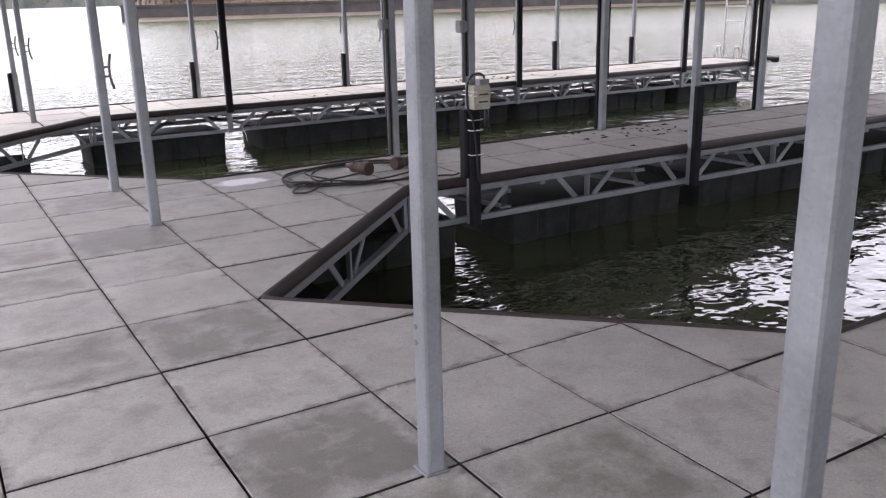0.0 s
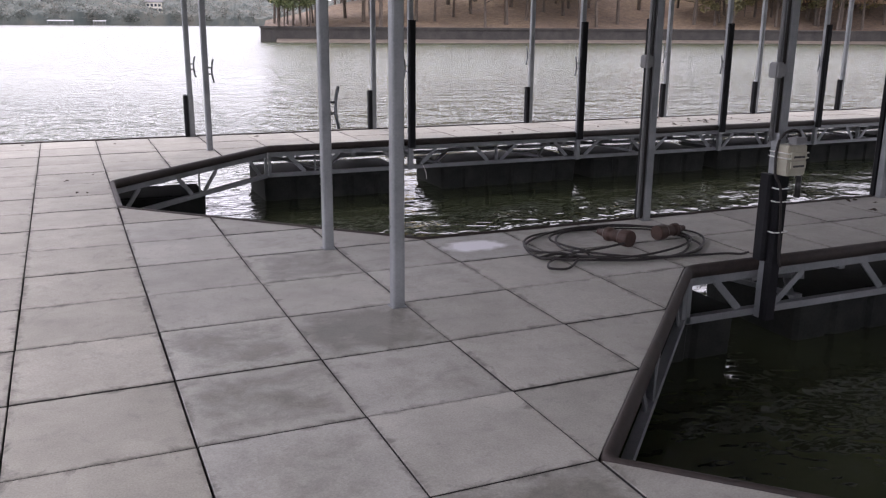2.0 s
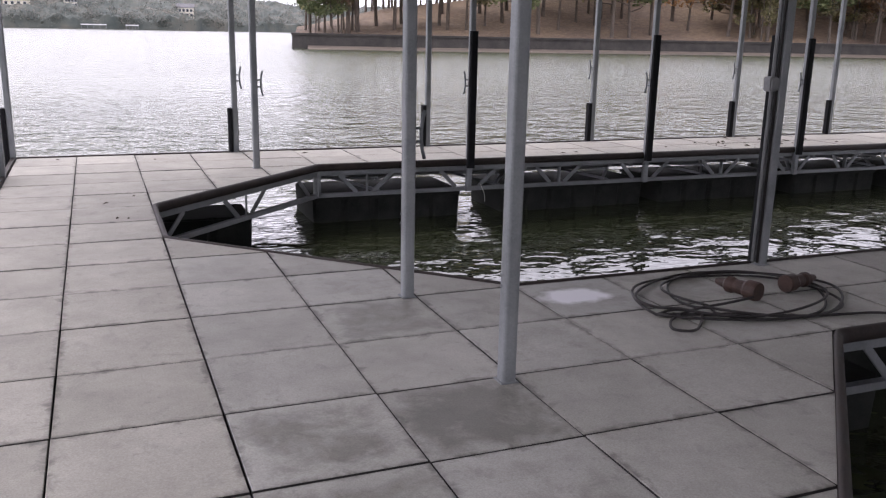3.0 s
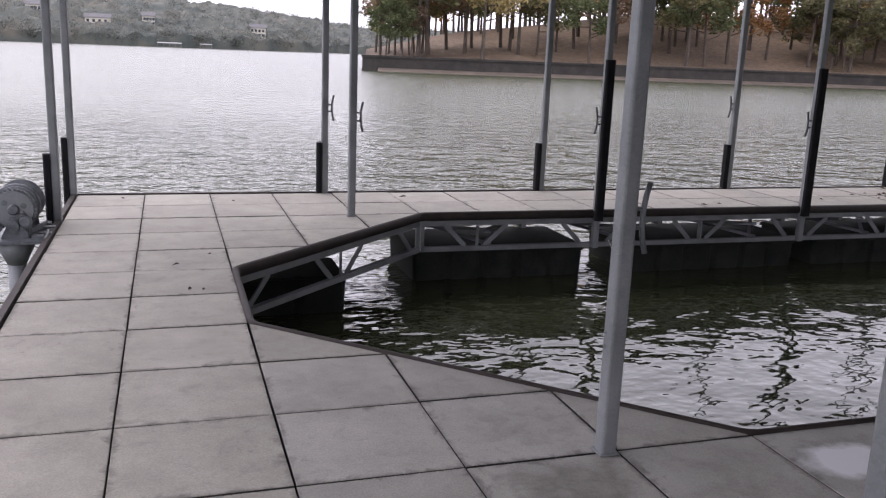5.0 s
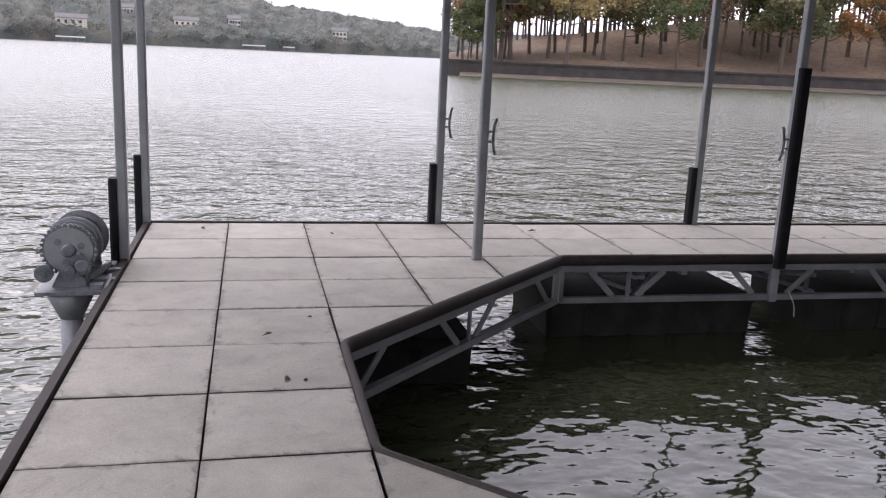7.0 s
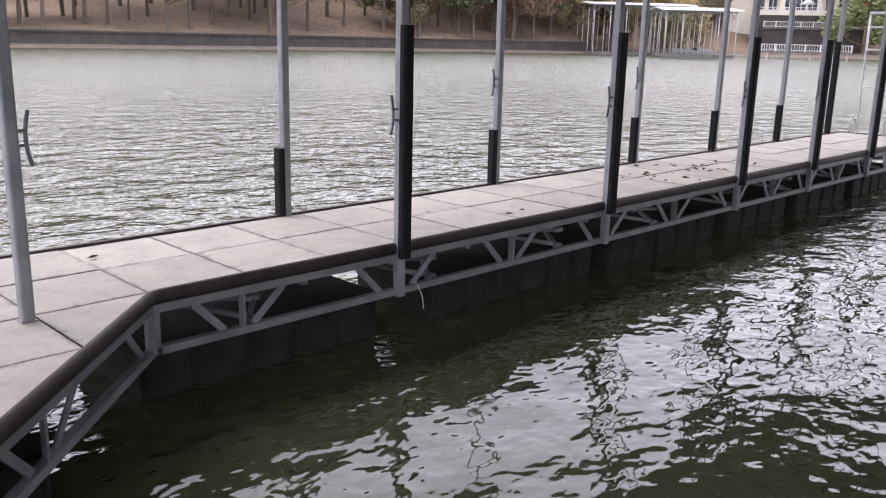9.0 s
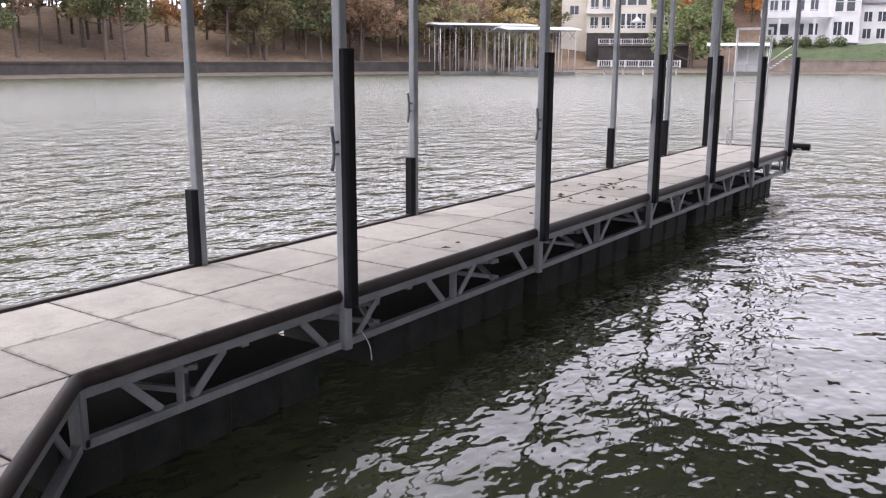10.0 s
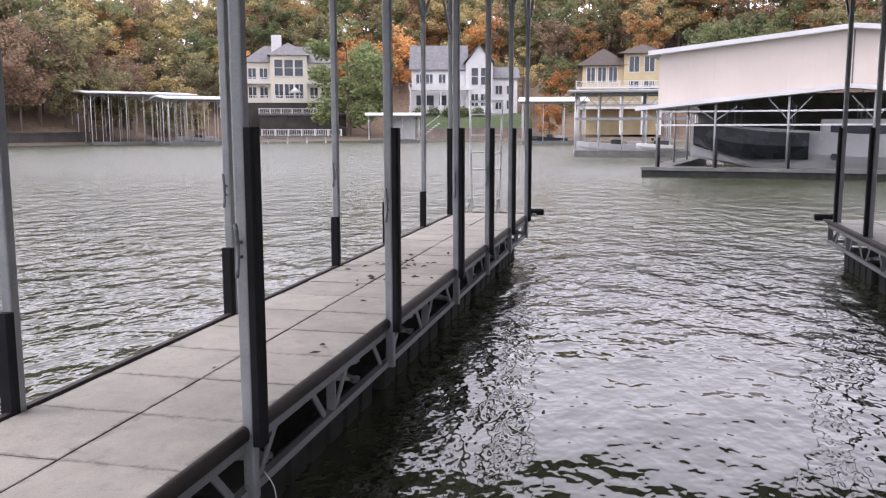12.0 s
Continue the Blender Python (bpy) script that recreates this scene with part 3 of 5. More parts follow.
tagged(new("woods", me), "autumn woods covering the slopes behind the shore", "woods", kind="stuff")

# far woods: leaf masses over the ridge, the haze is in their colour
frng = random.Random(9)
V, F = [], []
for k in range(1900):
    az = frng.uniform(-30, 20)
    t = frng.random() ** 1.6
    x, y = polar(az, interp(az, FAR) * (1 + 0.35 * t) - 1)
    z = WATER + ridge_z(az, t, x, y)
    v, f = leaf_cloud(frng, [(x, y, z + frng.uniform(3, 7), frng.uniform(2.5, 5.0))], 60, 0.55, 1.1)
    n = len(V)
    V += v
    F += [tuple(q + n for q in w) for w in f]
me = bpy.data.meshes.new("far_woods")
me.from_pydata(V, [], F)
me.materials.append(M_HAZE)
tagged(new("far_woods", me), "grey-green woods on the far hills, haze mixed into their colour", "woods", kind="stuff")


# ---------------------------------------------------------------- dock frame, rails, posts
POOL_A = lambda y: 7 - y if y < 7 else (0 if y < 9 else y - 9)
POOL_C = lambda y: 2 + abs(y + 1)


def edge_of(y):
    """Where the deck ends, in modules, for a row whose middle is y; None: it runs on as a finger."""
    if 4 < y < 12:
        return POOL_A(y)
    if -4 < y < 2:
        return POOL_C(y)
    if y < -6:
        return 2
    return 24


def col_x(i, j):
    """Left edge of panel column i; the long finger's panels are a little longer."""
    return i * G if j < 12 or i <= 5 else 5 * G + (i - 5) * 0.644


CELLS = []
for j in range(-12, 14):
    for i in range(-2, 23 if j >= 12 else 24):
        b = edge_of(j + 0.5)
        if i + 0.5 < b - 0.4:
            CELLS.append((i, j, "full"))
        elif abs(i + 0.5 - b) < 0.4:
            CELLS.append((i, j, "up" if (j >= 9 or -1 <= j < 2) else "down"))
SHAPES = {"full": ((0, 0), (1, 0), (1, 1), (0, 1)), "up": ((0, 0), (1, 1), (0, 1)), "down": ((0, 0), (1, 0), (0, 1))}

bm = bmesh.new()
for i, j, s in CELLS:
    for z, flip in ((-0.046, 1), (-0.07, -1)):
        bm.faces.new([bm.verts.new((col_x(i, j) + x * (col_x(i + 1, j) - col_x(i, j)), (j + y) * G, z)) for x, y in SHAPES[s]][::flip])
deck = solid("floor", bm, M_JOINT, "floating dock deck of square concrete panels with dark joints", "dock deck", "structure")

RIMS = [[(24, 4), (3, 4), (0, 7), (0, 9), (3, 12), (24, 12)], [(24, -4), (5, -4), (2, -1), (5, 2), (24, 2)]]
OUTER = [(24, 12), (24, 14), (-2, 14), (-2, -12)]
RAIL = [(-0.012, -0.065), (0.0, 0.006), (0.012, 0.012), (0.028, 0.008), (0.041, -0.006), (0.046, -0.028), (0.042, -0.058), (0.032, -0.068)]


def scaled(path):
    return [(x * G, y * G) for x, y in path]


def rounded(path, r):
    out = [Vector(path[0])]
    for a, p, b in zip(path, path[1:], path[2:]):
        a, p, b = Vector(a), Vector(p), Vector(b)
        p0, p1 = p + (a - p).normalized() * r, p + (b - p).normalized() * r
        for k in range(5):
            t = k / 4
            out.append(p0 * (1 - t) ** 2 + p * 2 * t * (1 - t) + p1 * t * t)
    return [tuple(p) for p in out] + [path[-1]]


for path in RIMS:
    bm = bmesh.new()
    sweep(bm, rounded(scaled(path), 0.07), [(o, z) for o, z in RAIL])
    for f in bm.faces:
        f.smooth = len(f.verts) == 4
    solid("trim", bm, M_RAIL, "rounded brown vinyl rub rail along the slip edge", "rub rail", "structure")
bm = bmesh.new()
sweep(bm, scaled(OUTER)[::-1], [(-0.055, -0.1), (-0.06, 0.0), (-0.05, 0.012), (-0.012, 0.012), (-0.002, -0.1)])
solid("trim", bm, M_RAIL, "dark rub strip along the outer dock edge", "rub strip", "structure")

# steel edge trusses: chords, uprights and slanted webs, one per straight run
BAY = ((0.06, 0.15, -1), (0.37, 0.45, 1), (0.5, 0.5, 0), (0.53, 0.62, -1), (0.86, 0.94, 1))


def truss(p, q, bays, skip=0.0):
    p, q = Vector((p[0] * G, p[1] * G, 0)), Vector((q[0] * G, q[1] * G, 0))
    ob = thing("edge_truss", "galvanised steel edge truss carrying the concrete deck", "truss", "dock edge trusses", m=Matrix.Translation(p))
    d = (q - p).normalized()
    length = (q - p).length
    for name, z, w, h in (("top_chord", -0.097, 0.045, 0.05), ("bottom_chord", -0.345, 0.05, 0.045)):
        bm = bmesh.new()
        bar(bm, d * 0.02 + Vector((0, 0, z)), d * (length - 0.02) + Vector((0, 0, z)), w, h)
        part(name, bm, M_GALV_D, ob)
    for start, span in bays:
        for a, b, s in BAY:
            a, b = start + a * span, start + b * span
            if a < 0.08 or b > length - 0.04:
                continue
            top, bot = (-0.122, -0.322)
            za, zb = (top, bot) if s > 0 else (bot, top)
            bm = bmesh.new()
            if s == 0:
                bar(bm, d * a + Vector((0, 0, bot)), d * a + Vector((0, 0, top)), 0.012, 0.06)
            else:
                bar(bm, d * a + Vector((0, 0, za)), d * b + Vector((0, 0, zb)), 0.012, 0.045)
            part("upright" if s == 0 else "web", bm, M_GALV_D, ob)
    for x in (0.0, length):
        bm = bmesh.new()
        bar(bm, d * (0.03 if x == 0 else x - 0.03) + Vector((0, 0, -0.36)), d * (0.03 if x == 0 else x - 0.03) + Vector((0, 0, -0.08)), 0.03, 0.05)
        part("end_upright", bm, M_GALV_D, ob)
    return ob


PX = (3.64, 6.1, 8.56, 10.45, 12.38, 14.25)
spans = [(a, b - a) for a, b in zip((1.18,) + PX, PX)]
CH = 3 * G * math.sqrt(2)
truss((3, 12), (24, 12), [(a - 3 * G, s) for a, s in spans])
truss((2, 14), (24, 14), [(a - 2 * G, s) for a, s in spans])
truss((0, 9), (3, 12), [(0, CH)])
truss((3, 4), (0, 7), [(0, CH)])
truss((0, 7), (0, 9), [(0, 1.22)])
truss((3, 4), (24, 4), [(a - 3 * G, s) for a, s in spans])
truss((5, 2), (24, 2), [(a - 5 * G, s) for a, s in spans])
truss((2, -1), (5, 2), [(0, CH)])
truss((5, -4), (2, -1), [(0, CH)])
truss((5, -4), (24, -4), [(a - 5 * G, s) for a, s in spans])
truss((24, 12), (24, 14), [(0, 1.22)])
truss((24, 2), (24, 4), [(0, 1.22)])
truss((-2, -12), (-2, 14), [(2.44 * k, 2.44) for k in range(7)])


def cross_frame(x, y0, y1, skew):
    ob = thing("cross_beam", "galvanised cross beam with a slanted brace under the deck", "beam", "deck cross beams")
    bm = bmesh.new()
    bar(bm, (x, y0 + 0.06, -0.15), (x, y1 - 0.06, -0.15), 0.05, 0.05)
    part("beam", bm, M_GALV_D, ob)
    for z in (-0.19, -0.33):
        bm = bmesh.new()
        bar(bm, (x - skew, y0 + 0.06, z), (x + skew, y1 - 0.06, -0.5 - z), 0.035, 0.03)
        part("brace", bm, M_GALV_D, ob)
    return ob


for y0 in (2, 12, -4 - 2):
    for k in range(17):
        cross_frame(2.15 + 0.76 * k, y0 * G, (y0 + 2) * G, 0.42 if k % 2 else -0.42)


def float_tub(x0, x1, y0, y1):
    """Black moulded float with ribbed sides, partly under water."""
    ob = thing("dock_float", "black plastic float drum under the dock in the water", "float", "dock floats", m=pose((x0 + x1) / 2, (y0 + y1) / 2, 0))
    w, h = (x1 - x0) / 2, (y1 - y0) / 2
    bm = bmesh.new()
    n = max(2, round((x1 - x0) / 0.38))
    outline = []
    for sy in (-1, 1):
        row = []
        for k in range(n):
            a, b = -w + 2 * w * k / n, -w + 2 * w * (k + 1) / n
            row += [(a + 0.02, sy * (h - 0.03)), (a + 0.05, sy * h), (b - 0.05, sy * h), (b - 0.02, sy * (h - 0.03))]
        outline += row if sy < 0 else row[::-1]
    lo = [bm.verts.new((x * 0.97, y * 0.96, -1.12)) for x, y in outline]
    hi = [bm.verts.new((x, y, -0.4)) for x, y in outline]
    tp = [bm.verts.new((x * 0.99, y * 0.98, -0.375)) for x, y in outline]
    for r0, r1 in ((lo, hi), (hi, tp)):
        for k in range(len(outline)):
            bm.faces.new([r0[k - 1], r0[k], r1[k], r1[k - 1]])
    bm.faces.new(tp)
    part("tub", bm, M_FLOAT, ob)
    for sy in (-1, 1):
        bm = bmesh.new()
        box(bm, -w + 0.03, w - 0.03, sy * (h + 0.012) - 0.01, sy * (h + 0.012) + 0.01, -0.43, -0.39)
        part("flange", bm, M_FLOAT, ob)
    return ob


for y0 in (12, 2, -6):
    for a, b in ((1.8, 3.63), (4.13, 6.22), (6.45, 8.5), (8.72, 10.3), (10.55, 12.2), (12.45, 14.2)):
        if y0 == -6 and a < 3:
            continue
        float_tub(a, b, (y0 + 0.22) * G, (y0 + 1.78) * G)
for y0, y1, x1 in ((7.1, 8.9, -0.12), (4.6, 6.6, -0.12), (10.8, 11.9, 1.02), (-2.0, -0.3, 1.0), (0.5, 1.9, 2.0), (-3.6, -2.2, 1.3)):
    float_tub(-1.05, x1, y0 * G, y1 * G)


# ---------------------------------------------------------------- posts
POST_H = 3.78


def post(x, y, low=0.0, bumper=None, short=None, cleat=None, braces=(), label="galvanised square steel dock post"):
    """bumper/short: (side dx, dy, z0, z1) of black vinyl guards; cleat: (dx, dy) side that carries a cleat."""
    ob = thing("dock_post", label, "post", "dock posts", m=pose(x, y, 0))
    w = 0.065
    bm = bmesh.new()
    square_tube(bm, 0, 0, low, POST_H, w)
    part("tube", bm, M_GALV, ob)
    if low == 0:
        bm = bmesh.new()
        prism(bm, [(-0.041, -0.041), (0.041, -0.041), (0.041, 0.041), (-0.041, 0.041)], 0.0, 0.006, 0.002)
        part("base_plate", bm, M_GALV_D, ob)
    for guard in (bumper, short):
        for dx, dy, z0, z1 in ((guard,) if guard and isinstance(guard[0], (int, float)) else (guard or ())):
            bm = bmesh.new()
            t, hw = 0.05, 0.045
            if dx:
                out = [(dx * (w / 2 + 0.001), -hw), (dx * (w / 2 + t * 0.7), -hw), (dx * (w / 2 + t), -hw * 0.7), (dx * (w / 2 + t), hw * 0.7), (dx * (w / 2 + t * 0.7), hw), (dx * (w / 2 + 0.001), hw)]
            else:
                out = [(-hw, dy * (w / 2 + 0.001)), (-hw, dy * (w / 2 + t * 0.7)), (-hw * 0.7, dy * (w / 2 + t)), (hw * 0.7, dy * (w / 2 + t)), (hw, dy * (w / 2 + t * 0.7)), (hw, dy * (w / 2 + 0.001))]
            prism(bm, out, z0, z1)
            part("bumper", bm, M_BUMPER, ob, "black vinyl dock bumper")
    if cleat:
        dx, dy, zc = cleat
        bm = bmesh.new()
        o = Vector((dx, dy, 0))
        for z in (-0.035, 0.035):
            rod(bm, o * (w / 2) + Vector((0, 0, zc + z)), o * (w / 2 + 0.035) + Vector((0, 0, zc + z)), 0.009, 0.007, 8)
        tube(bm, [o * (w / 2 + r) + Vector((0, 0, zc + z)) for r, z in ((0.058, -0.13), (0.046, -0.085), (0.038, -0.03), (0.038, 0.03), (0.046, 0.085), (0.058, 0.13))], 0.0105, 8)
        part("cleat", bm, M_CAST, ob, "grey cast mooring cleat")
    for dx, dy in braces:
        bm = bmesh.new()
        bar(bm, (dx * 0.03, dy * 0.03, 3.02), (dx * 0.7, dy * 0.7, 3.68), 0.035, 0.035)
        part("knee_brace", bm, M_GALV_D, ob)
    for z in (0.42, 0.47) if low == 0 else (-0.2, -0.3):
        for s in (-1, 1):
            bm = bmesh.new()
            rod(bm, (s * w / 2, 0.012, z), (s * (w / 2 + 0.006), 0.012, z), 0.008, 0.006, 6)
            part("bolt", bm, M_GALV_D, ob)
    return ob


CL = 0.885
for y, side in ((-3.66, None), (-2.42, None), (1.17, None), (2.44, (1, 0, 0.9)), (7.25, (1, 0, CL)), (8.58, (1, 0, 0.87))):
    guards = ((0, 1, -0.02, 0.52), (-1, 0, -0.02, 0.52)) if y > 8.5 else None
    post(1.13 if y < -2 else (1.17 if y < 8 else 1.155), y, low=-0.3 if y > 8.5 else 0.0, cleat=side, short=guards)
for k, x in enumerate(PX):
    post(x, 7.285, low=-0.37, bumper=(0, -1, -0.09, 1.46), cleat=(-1, 0, CL) if k < 4 else None, braces=((1, 0), (-1, 0)) if k > 1 else (), label="galvanised steel finger post with a tall black bumper")
    tall = k == len(PX) - 1
    post(x - 0.035, 8.58, low=-0.3, short=((-1, 0, 0.0, 1.46 if tall else 0.53),), cleat=(-1, 0, 0.98) if k in (1, 2) else None, braces=((1, 0), (-1, 0)) if k > 1 else (), label="galvanised steel outer post with a short black bumper")
    post(x - 0.03, 2.395, low=0.0, bumper=(0, 1, 0.0, 1.46), braces=((1, 0),) if k > 1 else (), label="galvanised steel finger post with a tall black bumper")
    # first post also gets a black strip down its -x side
    post(x - 0.02, 1.155, low=-0.37, bumper=((0, -1, -0.37, 0.55), (-1, 0, 0.013, 0.55)) if k == 0 else (0, -1, -0.37, 0.55), label="galvanised steel finger post with a black bumper")
    if k:
        post(x, -2.38, low=-0.37, bumper=(0, 1, -0.37, 0.55))
for y in (7.27, 8.55):
    post(-1.255, y, low=-0.3, short=((-1, 0, -0.1, 0.55),), label="galvanised steel post at the outer dock edge")

# roof over the dock, out of view: headers on the posts and ribbed sheet
for y in (-3.66, -2.4, 1.16, 2.4, 7.24, 8.51):
    bm = bmesh.new()
    bar(bm, (-1.5, y, POST_H + 0.06), (15.0, y, POST_H + 0.06), 0.07, 0.12)
    solid("roof_beam", bm, M_GALV_D, "galvanised steel roof beam resting on the dock posts", "beam", group="roof beams")
# sheet overruns the deck, its extent chosen for the shade on the panels
bm = bmesh.new()
prof = []
n = 120
for k in range(n + 1):
    x = -2.05 + 17.3 * k / n
    prof.append((x, POST_H + 0.14 + (0.03 if k % 4 == 0 else 0.0)))
rows = [[bm.verts.new((x, y, z + dz)) for x, z in prof] for y, dz in ((-14.0, 0.0), (9.9, 0.0), (9.9, 0.03), (-14.0, 0.03))]
for a, b in ((0, 1), (1, 2), (2, 3), (3, 0)):
    for k in range(n):
        bm.faces.new([rows[a][k], rows[a][k + 1], rows[b][k + 1], rows[b][k]])
solid("ceiling", bm, M_ROOFU, "ribbed metal sheet roof over the dock", "roof", "structure")


# ---------------------------------------------------------------- far buildings and boat docks
def facing(az, d, z=0.0):
    x, y = polar(az, d)
    return pose(x, y, z, 0, 0, -az)


def window(parent, x0, x1, z0, z1, y=0.0, bars=1, tall=1):
    """A window set in a wall that faces -y: white frame, dark pane, glazing bars."""
    bm = bmesh.new()
    t = 0.14
    for b in ((x0, x1, z0, z0 + t), (x0, x1, z1 - t, z1), (x0, x0 + t, z0 + t, z1 - t), (x1 - t, x1, z0 + t, z1 - t)):
        box(bm, b[0], b[1], y - 0.1, y + 0.05, b[2], b[3])
    for k in range(1, bars + 1):
        c = x0 + (x1 - x0) * k / (bars + 1)
        box(bm, c - 0.06, c + 0.06, y - 0.08, y + 0.05, z0 + t, z1 - t)
    for k in range(1, tall):
        c = z0 + (z1 - z0) * k / tall
        box(bm, x0 + t, x1 - t, y - 0.075, y + 0.05, c - 0.05, c + 0.05)
    w = part("window", bm, M_WHITE, parent)
    boxpart("pane", w, M_GLASS, x0 + 0.05, x1 - 0.05, y - 0.03, y + 0.04, z0 + 0.05, z1 - 0.05)


def gable(bm, x0, x1, y0, y1, z, rise, along="y", over=0.5, thick=0.25):
    """Pitched roof slab pair; along: the ridge's direction."""
    x0, x1, y0, y1 = x0 - over, x1 + over, y0 - over, y1 + over
    if along == "y":
        c = (x0 + x1) / 2
        ring = [(x0, z), (c, z + rise), (x1, z), (x1, z + thick), (c, z + rise + thick), (x0, z + thick)]
        a, b = [bm.verts.new((p, y0, q)) for p, q in ring], [bm.verts.new((p, y1, q)) for p, q in ring]
    else:
        c = (y0 + y1) / 2
        ring = [(y0, z), (c, z + rise), (y1, z), (y1, z + thick), (c, z + rise + thick), (y0, z + thick)]
        a, b = [bm.verts.new((x0, p, q)) for p, q in ring], [bm.verts.new((x1, p, q)) for p, q in ring]
    for k in range(6):
        bm.faces.new([a[k - 1], a[k], b[k], b[k - 1]])
    for r in (a, b):
        bm.faces.new([r[0], r[1], r[4], r[5]])
        bm.faces.new([r[1], r[2], r[3], r[4]])


def hip(bm, x0, x1, y0, y1, z, rise, over=0.6):
    x0, x1, y0, y1 = x0 - over, x1 + over, y0 - over, y1 + over
    h = min(x1 - x0, y1 - y0) / 2
    e = [bm.verts.new(p) for p in ((x0, y0, z), (x1, y0, z), (x1, y1, z), (x0, y1, z))]
    if x1 - x0 > y1 - y0:
        r = [bm.verts.new((x0 + h, (y0 + y1) / 2, z + rise)), bm.verts.new((x1 - h, (y0 + y1) / 2, z + rise))]
        fs = ((e[0], e[1], r[1], r[0]), (e[2], e[3], r[0], r[1]), (e[1], e[2], r[1]), (e[3], e[0], r[0]))
    else:
        r = [bm.verts.new(((x0 + x1) / 2, y0 + h, z + rise)), bm.verts.new(((x0 + x1) / 2, y1 - h + 0.01, z + rise))]
        fs = ((e[0], e[1], r[0]), (e[1], e[2], r[1], r[0]), (e[2], e[3], r[1]), (e[3], e[0], r[0], r[1]))
    for f in fs:
        bm.faces.new(f)
    bm.faces.new(e[::-1])


def railing(parent, x0, x1, y, z, h=1.05, step=2.0):
    bm = bmesh.new()
    box(bm, x0, x1, y - 0.06, y + 0.06, z + h - 0.1, z + h)
    box(bm, x0, x1, y - 0.05, y + 0.05, z + 0.12, z + 0.2)
    n = max(1, round((x1 - x0) / step))
    for k in range(n + 1):
        x = x0 + (x1 - x0) * k / n
        box(bm, x - 0.08, x + 0.08, y - 0.08, y + 0.08, z, z + h + 0.05)
    for k in range(int((x1 - x0) / 0.35)):
        box(bm, x0 + 0.35 * k + 0.15, x0 + 0.35 * k + 0.2, y - 0.03, y + 0.03, z + 0.15, z + h - 0.05)
    part("railing", bm, M_WHITE, parent)


def house_bay(az, d, z):
    """Cream house with a tall hipped centre bay, tall windows and lower wings."""
    h = thing("lake_house", "cream lake house with tall windows and grey hipped roof", "house", m=facing(az, d, z))
    boxpart("wall", h, M_CREAMWALL, -3.7, 3.7, 0, 9, -6, 9.3)
    boxpart("wall", h, M_CREAMWALL, -8.9, -3.7, 1.2, 9, -6, 7.9)
    boxpart("wall", h, M_CREAMWALL, 3.7, 8.9, 1.2, 9, -6, 7.9)
    boxpart("wall", h, M_CREAMWALL, -14.2, -8.9, 3.0, 10, -6, 6.4)
    for b, rise in (((-3.7, 3.7, 0, 9, 9.3), 2.9), ((-8.9, 8.9, 1.2, 9, 7.9), 3.6)):
        bm = bmesh.new()
        hip(bm, *b, rise)
        part("roof", bm, M_SHINGLE, h)
    bm = bmesh.new()
    gable(bm, -14.2, -8.9, 3.0, 10, 6.4, 2.6, "y")
    part("roof", bm, M_SHINGLE, h)
    bm = bmesh.new()
    v = [bm.verts.new(p) for p in ((-14.2, 3.02, 6.4), (-8.9, 3.02, 6.4), (-11.55, 3.02, 9.0), (-14.2, 3.3, 6.4), (-8.9, 3.3, 6.4), (-11.55, 3.3, 9.0))]
    for f in ((0, 1, 2), (3, 5, 4), (0, 3, 4, 1), (1, 4, 5, 2), (2, 5, 3, 0)):
        bm.faces.new([v[k] for k in f])
    part("gable_wall", bm, M_CREAMWALL, h)
    boxpart("chimney", h, M_WHITE, -3.4, -1.3, 3, 4.6, 9.5, 13.6)
    for x0, x1 in ((-3.0, -1.1), (-1.0, 1.0), (1.1, 3.0)):
        window(h, x0, x1, 5.0, 8.5, 0, 0, 2)
        window(h, x0, x1, 0.5, 3.6, 0, 1, 1)
    window(h, -12.6, -10.6, 3.4, 5.4, 3.0, 1)
    for s in (-1, 1):
        for k in range(2):
            c = s * (5.1 + 2.3 * k)
            window(h, c - 0.9, c + 0.9, 4.4, 6.8, 1.2, 1)
            window(h, c - 0.9, c + 0.9, 0.6, 3.0, 1.2, 1)
        x0, x1 = (-9.1, -3.75) if s < 0 else (3.75, 9.1)
        boxpart("balcony", h, M_WHITE, x0, x1, -0.6, 1.15, 3.5, 3.75)
        railing(h, x0, x1, -0.5, 3.75)
    boxpart("terrace", h, M_CREAMWALL, -8.6, 9, -3.5, 1.0, -0.4, 0.0)
    railing(h, -8.6, 9, -3.4, 0.0)
    boxpart("retaining_wall", h, M_SEAWALL, -8.6, 9, -3.3, -2.6, -6, -0.4)
    boxpart("lower_terrace", h, M_DOCKGREY, -6, 11, -8, -3.3, -3.0, -2.7)
    railing(h, -6, 11, -7.9, -2.7)
    boxpart("foundation", h, M_SEAWALL, -6, 11, -7.7, -7.2, -7, -3.0)
    bm = bmesh.new()
    rod(bm, (1.2, -2.2, 0), (1.2, -2.2, 2.0), 0.05)
    rod(bm, (1.2, -2.2, 1.6), (1.2, -2.2, 2.7), 1.5, 0.05, 8)
    part("sunshade", bm, M_WHITE, h, "white patio sunshade")


